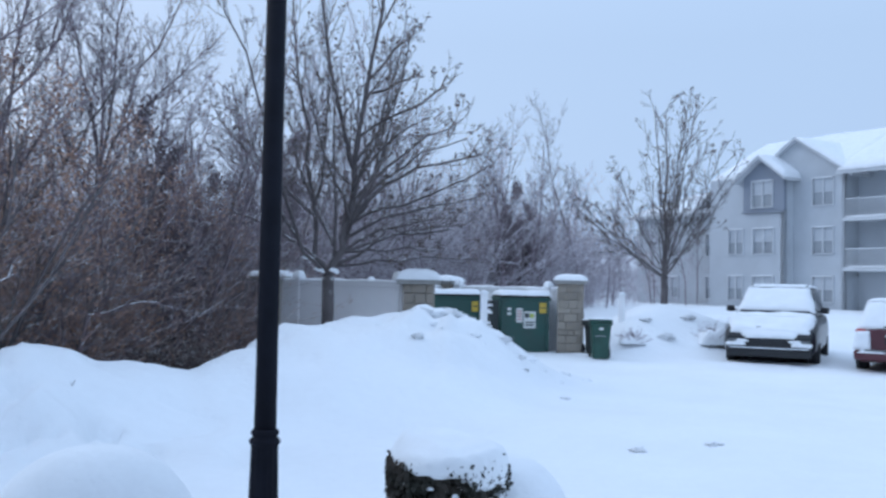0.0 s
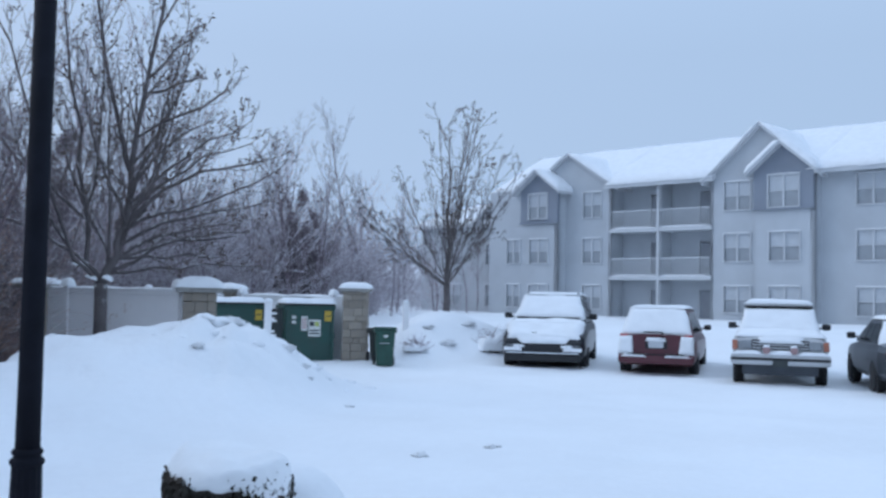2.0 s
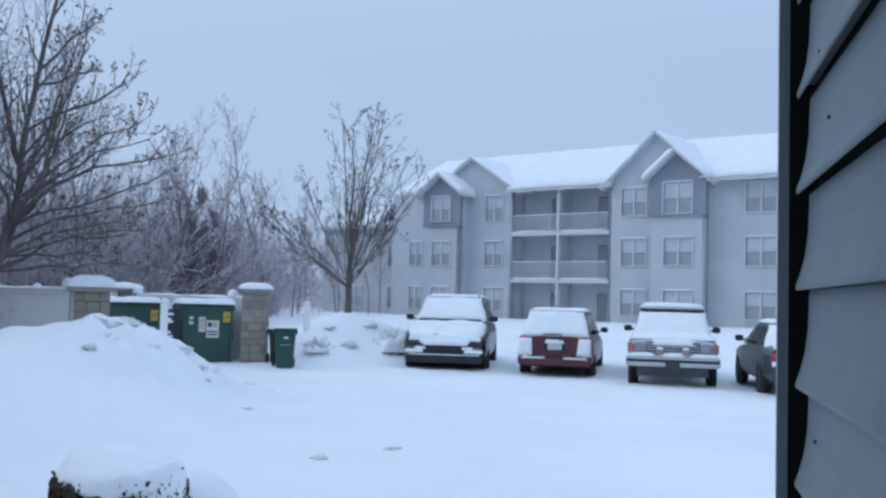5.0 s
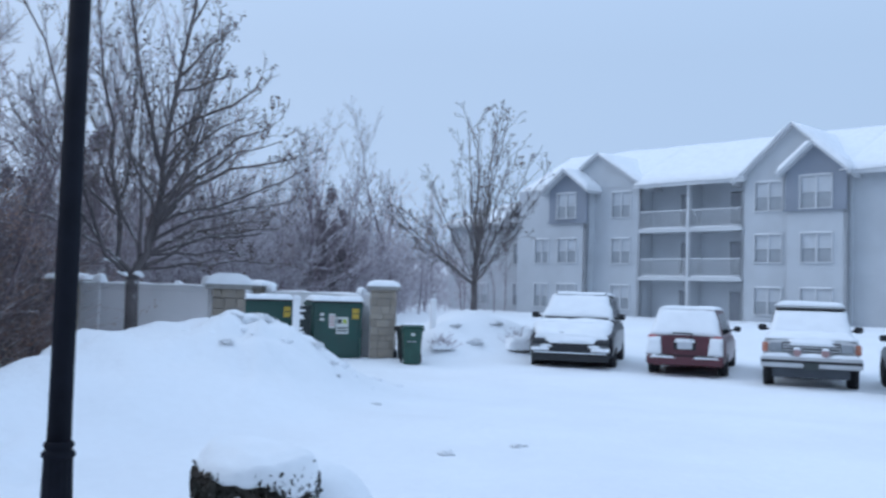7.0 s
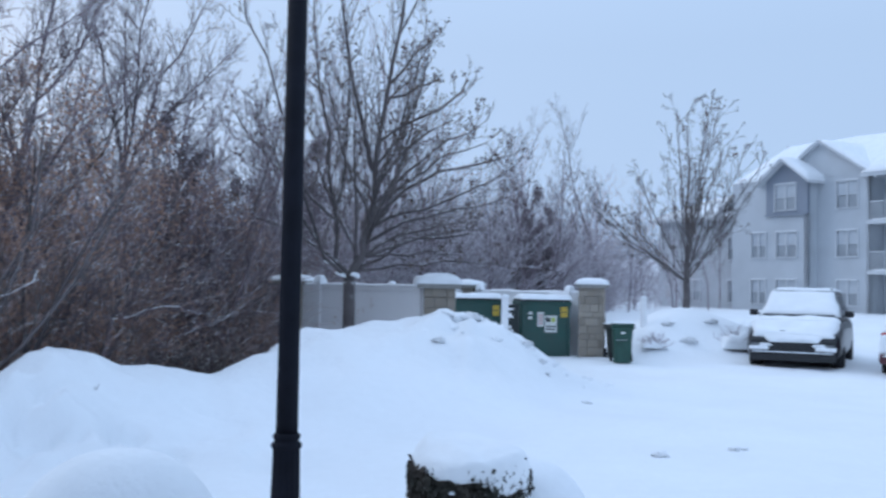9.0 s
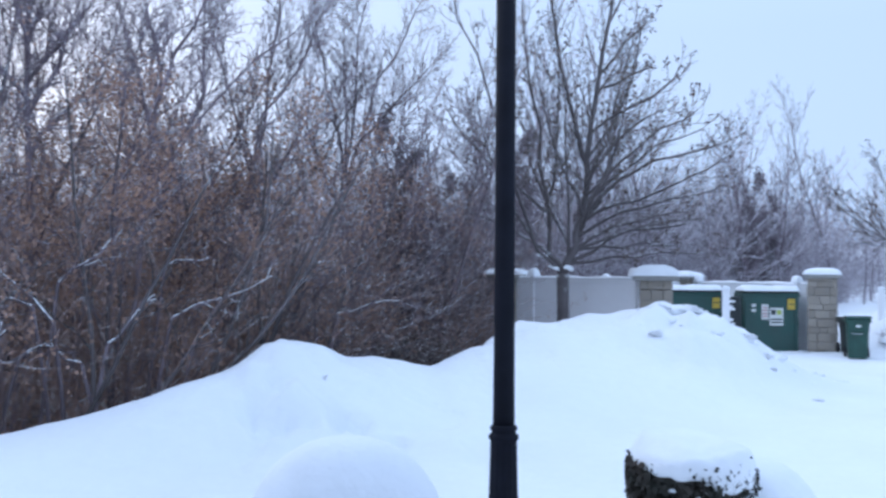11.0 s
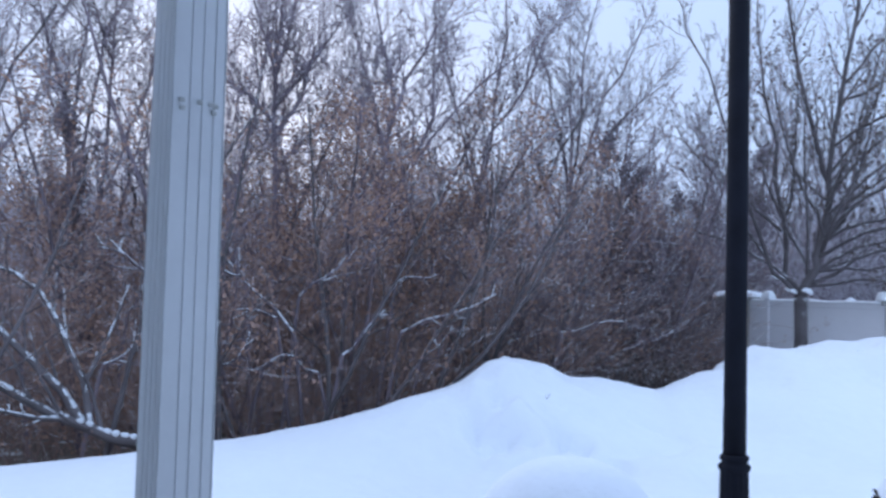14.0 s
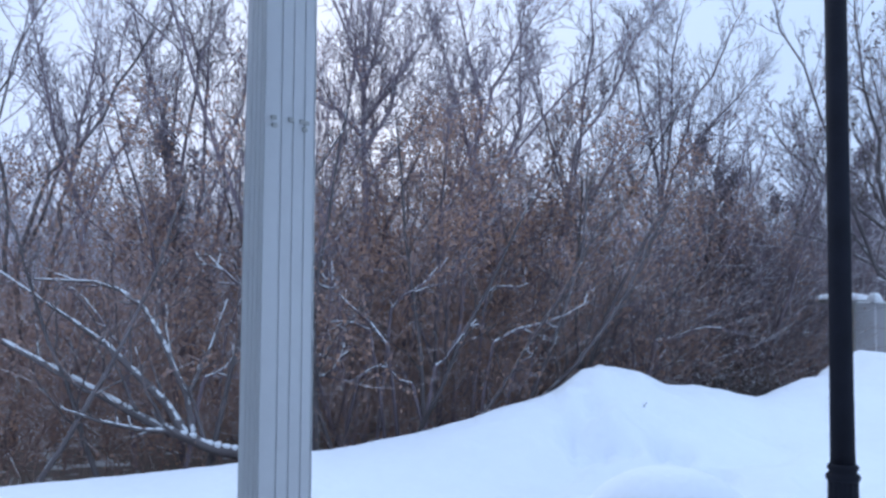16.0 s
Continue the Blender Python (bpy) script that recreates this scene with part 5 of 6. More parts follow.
for s in (-1, 1):
    bar(pick, "headlight", s * 0.68, 0.02, 0.80, 0.26, 0.05, 0.18, M_LAMP, "", 0.02)
    bar(pick, "turn_signal", s * 0.90, 0.0, 0.78, 0.11, 0.12, 0.20, M_AMBER, "amber turn signal", 0.02)
    fl = part("fog_lamp", lathe([(0.02, 0.0), (0.075, 0.015), (0.075, 0.06), (0.05, 0.07)], 18), M_FOGCAP, pick, "round lamp with a reddish cover", Matrix.Translation((s * 0.27, 0.19, 0.79)) @ Matrix.Rotation(-math.pi / 2, 4, "X"))
    part("snow", snow_patch([(s * 0.27 - .07, 0.18, 0.86), (s * 0.27 + .07, 0.18, 0.86), (s * 0.27 + .07, 0.27, 0.86), (s * 0.27 - .07, 0.27, 0.86)][::1], 0.04, 6, 6, 80 + s, 0.3, 0.4, 6), None, pick)
    part("snow", snow_patch([(s * 0.65 - .32, 0.21, 0.70), (s * 0.65 - .32, -0.0, 0.70), (s * 0.65 + .32, 0.0, 0.70), (s * 0.65 + .32, 0.21, 0.70)][::-1], 0.06, 10, 6, 84 + s, 0.4, 0.25, 4), None, pick)
part("snow", snow_patch([(-.34, 0.0, 0.70), (.34, 0.0, 0.70), (.34, 0.21, 0.70), (-.34, 0.21, 0.70)], 0.07, 10, 6, 88, 0.4, 0.25, 4), None, pick)
part("snow", snow_patch([(-.46, 0.05, 0.93), (.46, 0.05, 0.93), (.44, -0.05, 1.05), (-.44, -0.05, 1.05)], 0.05, 12, 6, 89, 0.4, 0.3, 4), None, pick)

# grey sedan at the row's end, tail to the lot
sedan = make_car("sedan", 40.6, 19.7, -28, "dark grey sedan with snowy roof and boot, tail to the lot", "car", M_CARGREY,
                 [(0.0, 0.76, 0.40, 0.86), (0.06, 0.83, 0.34, 0.96), (0.5, 0.90, 0.28, 1.00), (1.6, 0.92, 0.26, 0.98), (3.2, 0.92, 0.27, 0.95), (4.2, 0.88, 0.30, 0.86), (4.7, 0.78, 0.36, 0.70)],
                 (0.75, 1.45, 2.75, 3.55, 0.94, 1.42, 0.82, 0.62), (0.33, 3.75, 0.95, 0.80),
                 {"roof": 0.07, "rear": 1.0, "hood": (0.78, 0.06, 0.76, 0.72, 0.99, 0.96)}, 91)
bar(sedan, "bumper", 0, -0.03, 0.34, 1.66, 0.14, 0.26, M_CARGREY, "", 0.05)
bar(sedan, "plate", 0, -0.06, 0.66, 0.34, 0.015, 0.16, M_PLATE, "pale snow-dusted licence plate", 0.004)
for s in (-1, 1):
    bar(sedan, "tail_light", s * 0.66, 0.0, 0.72, 0.30, 0.12, 0.15, M_REDLAMP, "", 0.03)
    part("snow", snow_patch([(s * 0.62 - .2, -0.06, 0.62), (s * 0.62 + .2, -0.06, 0.62), (s * 0.62 + .2, -0.03, 0.72), (s * 0.62 - .2, -0.03, 0.72)], 0.05, 8, 6, 95 + s, 0.4, 0.3, 5), None, sedan)
# ---------------------------------------------------------------- trees


def finish_tree(name, m, label, category, big, small, leaves, bark, group="", leafmat=None):
    ob = thing(name, m, label, category, group)
    part("trunk", tubes("trunk", big, bark, (9, 6, 4)), None, ob)
    part("crown", tubes("crown", small, bark, (5, 4, 3)), None, ob)
    if leaves:
        part("leaves", leaves, None, ob, "few withered leaves")
    return ob


def pear_tree(name, p, z, limbs, trunk_r, fork, label, twig, seed, extra, tip_leaves=0.5, dense=5, grow=1.0):
    """An ornamental pear: a short trunk, a fork, and ascending limbs; limbs are chains of (x, y, z) over the fork."""
    rng = random.Random(seed)
    big = [[(Vector((0, 0, -0.3)), trunk_r * 1.25), (Vector((0, 0, 0.15)), trunk_r * 1.05), (Vector((0.01, 0, fork * 0.6)), trunk_r * 0.95), (Vector((0.0, 0, fork)), trunk_r * 0.95)]]
    small, spots = [], []
    chains = []
    for r0, pts in limbs:
        n = len(pts)
        ch = []
        for i, q in enumerate(pts):
            ch.append((Vector(q) * grow + Vector((0, 0, fork)), 0.84 * r0 + (0.010 - 0.84 * r0) * i / (n - 1)))
        fine = [ch[0]]
        for a, b in zip(ch, ch[1:]):
            mid = a[0].lerp(b[0], 0.5) + Vector((rng.gauss(0, .04), rng.gauss(0, .06), rng.gauss(0, .03)))
            fine += [(mid, (a[1] + b[1]) / 2), b]
        chains.append(fine)
    big += chains
    second = []
    for ch in chains:
        ln = sum((b[0] - a[0]).length for a, b in zip(ch, ch[1:]))
        second += sprout(rng, ch, int(ln * extra) + 2, 35, 0.33, twig * 1.5, 0.18, 0.14, 0.16, 5, size=min(1.35, 0.42 * ln))
    small += second
    third = []
    for ch in second:
        third += sprout(rng, ch, dense, 40, 0.5, twig, 0.2, 0.2, 0.16, 3)
    small += third
    fourth = []
    for ch in third:
        if rng.random() < 0.75:
            fourth += sprout(rng, ch, 2, 45, 0.5, twig * 0.9, 0.4, 0.2, 0.15, 2)
    small += fourth
    for ch in third + fourth + chains:
        if rng.random() < tip_leaves:
            for k in range(3):
                spots.append(ch[-1][0] + Vector((rng.gauss(0, .035), rng.gauss(0, .035), rng.gauss(0, .035))))
    leaves = leaf_mesh("leaves", rng, spots, 0.047, M_LEAFDARK)
    ob = finish_tree(name, Matrix.Translation((p.x, p.y, z)), label, "tree", big, small, leaves, M_BARK)
    return ob


bt = at(-6.98, 18.2)
bz = height(bt.x, bt.y) - 0.1
FORK = EYE + 18.2 * math.tan(radians(0.35)) - bz
PEAR_RUNS = [
    (0.104, [(0, 0, -0.1), (.30, 0, .55), (.42, .05, 1.2), (.49, .1, 2.4), (.68, .1, 3.76), (1.0, .1, 5.6), (1.2, .1, 7.6), (1.3, .1, 9.0)]),
    (0.070, [(.48, .1, 2.3), (.34, .1, 2.75), (-.09, .2, 4.5), (-.3, .2, 5.9), (-.5, .2, 7.8)]),
    (0.065, [(-.05, 0, 0), (-.31, .1, .4), (-.37, .2, 1.6), (-.52, .3, 3.15), (-.8, .4, 4.2), (-.95, .4, 5.6), (-1.1, .5, 6.9)]),
    (0.042, [(-.37, .2, 1.5), (-.18, .2, 2.3), (-.12, .3, 4.07), (-.2, .3, 5.8)]),
    (0.055, [(-.03, 0, 0), (-.5, -.2, .45), (-1.0, -.4, 1.9), (-1.5, -.5, 3.7), (-2.2, -.6, 5.4), (-2.5, -.6, 6.4)]),
    (0.040, [(-.6, -.2, .7), (-1.2, .2, 1.5), (-1.7, .5, 2.6), (-2.0, .6, 3.9)]),
    (0.045, [(.18, 0, .25), (1.02, -.2, .74), (2.0, -.5, .90), (2.6, -.6, 1.0)]),
    (0.048, [(.42, .0, 1.1), (.75, -.1, 1.3), (1.57, -.2, 1.5), (2.6, -.4, 1.95), (3.35, -.5, 2.35)]),
    (0.055, [(.42, .05, 1.15), (1.14, .3, 1.97), (1.82, .5, 2.4), (2.85, .8, 2.65), (3.45, .9, 2.85)]),
    (0.040, [(.60, .1, 3.0), (1.45, -.2, 3.45), (2.1, -.3, 3.8), (2.4, -.4, 4.2)]),
    (0.036, [(.72, .1, 3.9), (1.35, .3, 4.2), (1.85, .5, 4.4)]),
    (0.036, [(.76, .1, 4.2), (1.3, .1, 4.9), (1.75, .1, 5.4)]),
    (0.045, [(.40, .0, .9), (.9, -.7, 1.9), (1.3, -1.0, 3.0), (1.6, -1.2, 4.1)]),
    (0.040, [(.44, .1, 1.8), (.9, .7, 2.9), (1.2, 1.0, 4.4), (1.5, 1.2, 6.0)]),
    (0.030, [(.9, .1, 5.2), (1.35, -.1, 6.0), (1.7, -.2, 6.6)]),
    (0.050, [(.1, 0, .2), (.15, -.2, 1.2), (.1, -.4, 2.6), (.15, -.5, 4.2)]),
    (0.050, [(.3, 0, .55), (.75, .3, 1.5), (1.0, .5, 2.8), (1.25, .6, 4.2)]),
    (0.045, [(.42, 0, 1.2), (.1, -.2, 2.0), (-.3, -.3, 3.2), (-.6, -.3, 4.6)]),
    (0.045, [(.46, .05, 1.8), (.95, -.3, 2.5), (1.5, -.5, 3.0), (2.1, -.6, 3.3)]),
    (0.040, [(.3, 0, .5), (1.0, .5, 1.0), (1.9, .8, 1.25), (2.7, 1.0, 1.35)]),
    (0.040, [(.49, .1, 2.4), (1.0, .5, 3.2), (1.4, .7, 4.2), (1.6, .8, 5.4)]),
    (0.040, [(.2, 0, .4), (-.3, .4, 1.3), (-.8, .6, 2.4), (-1.1, .7, 3.6)]),
    (0.036, [(.3, 0, .5), (.9, -.4, .55), (1.7, -.7, .62), (2.3, -.8, .55)]),
    (0.038, [(.46, .05, 1.6), (1.2, -.2, 2.3), (2.0, -.3, 2.95), (2.75, -.4, 3.3)]),
    (0.038, [(.44, .05, 1.4), (1.1, .4, 2.1), (1.9, .6, 2.75), (2.9, .8, 3.1)]),
    (0.040, [(.38, 0, .8), (1.2, -.3, 1.25), (2.2, -.4, 1.5), (3.15, -.5, 1.7)]),
    (0.036, [(.3, 0, .5), (1.2, .3, .85), (2.0, .5, 1.05), (2.9, .6, 1.15)]),
    (0.032, [(.15, 0, .2), (1.0, .2, .35), (2.0, .3, .45), (3.1, .4, .42)]),
    (0.034, [(-.2, 0, .3), (-.9, .2, .8), (-1.7, .3, 1.2), (-2.5, .4, 1.5)]),
    (0.034, [(-.37, .1, 1.3), (-1.1, 0, 2.0), (-1.9, 0, 2.7), (-2.5, 0, 3.5)]),
]
big_tree = pear_tree("tree", bt, bz, PEAR_RUNS, 0.125, FORK, "tall bare pear tree with ascending limbs and withered leaf tufts", 0.0053, 5, 3.2, 0.30, 4, 0.91)
for q, s, k in (((-.16, -.10, .12), .10, 1), ((-.34, -.16, .34), .13, 2), ((.12, -.10, .10), .09, 3)):
    z = FORK + q[2]
    part("snow", snow_patch([(q[0] - s, q[1] - .06, z), (q[0] + s, q[1] - .06, z - s * .8), (q[0] + s, q[1] + .06, z - s * .8), (q[0] - s, q[1] + .06, z)], 0.07, 8, 6, k, 0.4, 0.4, 5), None, big_tree, "snow lodged in the fork")

st = at(13.24, 28.0)
sz = height(st.x, st.y) - 0.1
FORK2 = EYE + 28.0 * math.tan(radians(0.75)) - sz
rngs = random.Random(12)
limbs2 = [(0.088, [(0, 0, -.1), (.03, 0, .8), (-.03, 0, 2.0), (.06, 0, 3.2), (.0, 0, 4.8)])]
for k in range(17):
    f0 = ((k * 7) % 17) / 16
    a, th = k * 2.4 + rngs.uniform(-.3, .3), radians(8 + 64 * f0)
    ln, h0 = (5.0 - 2.2 * f0) * rngs.uniform(0.92, 1.05), rngs.uniform(-.1, .5 - .45 * f0)
    c, s = math.cos(a), math.sin(a)
    limbs2.append((rngs.uniform(.027, .040) * (1 - .3 * f0), [(0, 0, h0)] + [(c * math.sin(th) * ln * f, s * math.sin(th) * ln * f, h0 + ln * (math.cos(th) * f + 0.13 * f0 * f * f)) for f in (.25, .5, .75, 1.0)]))
pear_tree("tree", st, sz, limbs2, 0.105, FORK2, "young bare pear tree with an upswept rounded crown", 0.0070, 9, 2.2, 0.42, 3)


def wood_tree(kind, seed):
    """Trunk, limbs and twigs of one bare woodland tree."""
    rng = random.Random(seed)
    H, r0, lean, nl, spread, sub, twig, start = kind
    stem = wiggle(rng, (0, 0, -0.4), (rng.gauss(0, lean), rng.gauss(0, lean), 1), H, r0, 0.012, 12, 0.06, 0.04)
    big, small = [stem], []
    limbs = sprout(rng, stem, nl, spread, 0.36, twig * 1.6, start, 0.13, 0.14, 6)
    big += [l for l in limbs if l[0][1] > 0.03]
    small += [l for l in limbs if l[0][1] <= 0.03]
    spots = []
    for l in limbs:
        sec = sprout(rng, l, sub, 42, 0.42, twig * 1.1, 0.15, 0.18, 0.12, 4)
        small += sec
        for s in sec:
            th = sprout(rng, s, 4, 45, 0.5, twig, 0.2, 0.2, 0.08, 2)
            small += th
            spots += [x[-1][0] for x in th]
    return big, small, spots, rng


def vase_tree(seed, H, stems, lean, side):
    """A tree that forks low into arching stems; side: the way they bend."""
    rng = random.Random(seed)
    fork = rng.uniform(0.7, 1.6)
    big, small, spots = [wiggle(rng, (0, 0, -0.4), (0.05 * side, 0, 1), fork + 0.45, 0.10, 0.085, 5, 0.05, 0.02)], [], []
    for k in range(stems):
        a = k * 2.4 + rng.uniform(-.4, .4)
        out = lean * rng.uniform(0.3, 1.25)
        ln = H * rng.uniform(0.72, 1.0)
        bend = rng.uniform(-0.5, 0.9)
        ch, n, sway = [], 13, rng.uniform(0.08, 0.24)
        for j in range(n + 1):
            f = j / n
            d = out * ln * (f + bend * f * (1 - f))
            ch.append((Vector((math.cos(a) * d + side * 0.06 * ln * f * f + rng.gauss(0, .04) + sway * math.sin(f * 7 + k), math.sin(a) * d + rng.gauss(0, .04) + sway * math.cos(f * 6 + 2 * k), fork + ln * f * (1 - 0.25 * out * f))), 0.040 * (1 - f) ** 0.8 * rng.uniform(.9, 1.05) + 0.007))
        big.append(ch)
        limbs = sprout(rng, ch, 7, 38, 0.34, 0.010, 0.22, 0.14, 0.16, 6)
        big += [l for l in limbs if l[0][1] > 0.03]
        small += [l for l in limbs if l[0][1] <= 0.03]
        for l in limbs:
            sec = sprout(rng, l, 6, 40, 0.42, 0.0068, 0.15, 0.18, 0.12, 4)
            small += sec
            for s in sec:
                th = sprout(rng, s, 3, 45, 0.5, 0.0060, 0.2, 0.2, 0.08, 2)
                small += th
                spots += [x[-1][0] for x in th]
    return big, small, spots, rng


KINDS = [  # height, trunk radius, lean, limbs, spread, side shoots, twig radius, first limb
    (10.5, 0.075, 0.06, 19, 40, 8, 0.0065, 0.18),
    (12.0, 0.070, 0.10, 18, 34, 8, 0.0065, 0.25),
    (9.0, 0.058, 0.14, 18, 44, 8, 0.0062, 0.15),
    (11.0, 0.085, 0.05, 21, 48, 8, 0.0068, 0.20),
    (7.5, 0.048, 0.20, 16, 46, 7, 0.0060, 0.10),
    (6.0, 0.05, 0.24, 15, 52, 7, 0.0065, 0.08),
    (8.6, 0.10, 0.02, 40, 58, 7, 0.0075, 0.16),
]
proto = []
for i, k in enumerate(KINDS):
    big, small, spots, rng = wood_tree(k, 100 + i)
    tr, cr = tubes("trunk", big, M_BARKWOOD, (7, 5, 3)), tubes("crown", small, M_BARKWOOD, (4, 3, 3))
    lf = None
    if i in (2, 4, 5):
        pick_s = [s + Vector((rng.gauss(0, .12), rng.gauss(0, .12), rng.gauss(0, .12))) for s in spots if s.z < 5.2 and rng.random() < 0.9 for _ in range(9 if i == 5 else 6)]
        lf = leaf_mesh("leaves", rng, pick_s, 0.038, M_LEAF)
    if i == 6:      # a mantle of dead vine hanging round the stem
        vine = []
        for l in small:
            p = l[len(l) // 2][0]
            f = p.z / k[0]
            if 0.12 < f < 0.9 and math.hypot(p.x, p.y) < 1.0 * (1.05 - f) ** 0.5 and noise.noise(p * 1.3) > -0.30:
                vine += [p + Vector((rng.gauss(0, .09), rng.gauss(0, .09), rng.gauss(0, .16))) for _ in range(24)]
        lf = leaf_mesh("leaves", rng, vine, 0.085, M_VINE)
    proto.append((tr, cr, lf))
for sd, H, stems, lean, side in ((201, 8.6, 4, 0.30, 1), (202, 7.4, 5, 0.42, 1), (203, 8.0, 4, 0.36, -1), (204, 6.4, 5, 0.50, 1)):
    big, small, spots, rng = vase_tree(sd, H, stems, lean, side)
    pick_s = [s + Vector((rng.gauss(0, .12), rng.gauss(0, .12), rng.gauss(0, .12))) for s in spots if s.z < 4.4 and rng.random() < 0.85 for _ in range(10)]
    proto.append((tubes("trunk", big, M_BARK, (7, 5, 3)), tubes("crown", small, M_BARKWOOD, (4, 3, 3)), leaf_mesh("leaves", rng, pick_s, 0.038, M_LEAF)))
LABELS = ["bare grey woodland tree with many fine twigs", "tall slender bare woodland tree", "leaning young tree with rusty withered leaves", "stout bare woodland tree with spreading limbs",
          "low leaning tree with rusty withered leaves", "bushy sapling with clinging brown leaves", "dark narrow tree smothered in dead vines"] + ["bare tree forking low into arching stems, rusty leaves low down"] * 4


def edge_of_woods(az):
    return float(np.interp(az, [-75, -50, -40, -30, -24, -15, -8, 0, 8, 16, 40], [9.9, 10.4, 10.9, 12.2, 13.8, 17.5, 29, 33, 43, 62, 110]))


# crown copy in the paler bark, so deeper ranks carry haze as colour
def haze_paled(me):
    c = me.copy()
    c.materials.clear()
    c.materials.append(M_FROST_HAZE)
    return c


paled_crowns = {}


def plant(i, az, r, scale, turn, tilt=0.0, dusted=False):
    p = at(az, r)
    z = height(p.x, p.y) - 0.1
    m = Matrix.Translation((p.x, p.y, z)) @ Matrix.Rotation(turn, 4, "Z") @ Matrix.Rotation(tilt, 4, "X") @ Matrix.Diagonal((scale, scale, scale, 1))
    ob = thing("woodland_tree", m, LABELS[i], "tree", "trees of the woods")
    tr, cr, lf = proto[i]
    if dusted:
        if i not in paled_crowns:
            paled_crowns[i] = haze_paled(cr)
        cr = paled_crowns[i]
    part("trunk", tr, None, ob)
    part("crown", cr, None, ob)
    if lf:
        part("leaves", lf, None, ob, "mat of dead vine" if i == 6 else "rusty brown leaves")


rng = random.Random(77)
# front rank: saplings and bushy young trees before the tall ones, then deeper ranks
az = -66.0
while az < 17:
    r = edge_of_woods(az)
    far = smooth(-14, 2, az)
    i = rng.choice((4, 5, 5, 2, 5, 4)) if az < -22 else rng.choice((4, 2, 5, 4)) if az < -13 else rng.choice((0, 3, 0, 1))
    sc = rng.uniform(0.68, 1.08) if az < -13 else rng.uniform(0.85, 1.15) * (1 - 0.35 * far)
    plant(i, az, r + rng.uniform(0.4, 3.0), sc, rng.uniform(0, 6.28), rng.gauss(0, .10))
    az += ((72.0 if az < -13 else 72.0) / r) * rng.uniform(0.5, 1.2) * (1 + 0.8 * smooth(0, 8, az))
for depth, step, size in ((4.0, 85, 0.9), (8.0, 85, 0.80), (13.0, 85, 0.84), (19.0, 100, 0.9)):
    az = -66.0
    while az < 22:
        r = edge_of_woods(az) + depth + rng.uniform(-1.8, 1.8)
        far = smooth(-14, 2, az)
        i = rng.choice((0, 1, 3, 0, 1, 3, 2, 4))
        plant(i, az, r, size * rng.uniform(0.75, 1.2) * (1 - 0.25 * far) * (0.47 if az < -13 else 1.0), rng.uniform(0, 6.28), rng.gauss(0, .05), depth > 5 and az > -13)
        az += (step / r) * rng.uniform(0.55, 1.0) * (1 + 1.5 * smooth(0, 8, az))

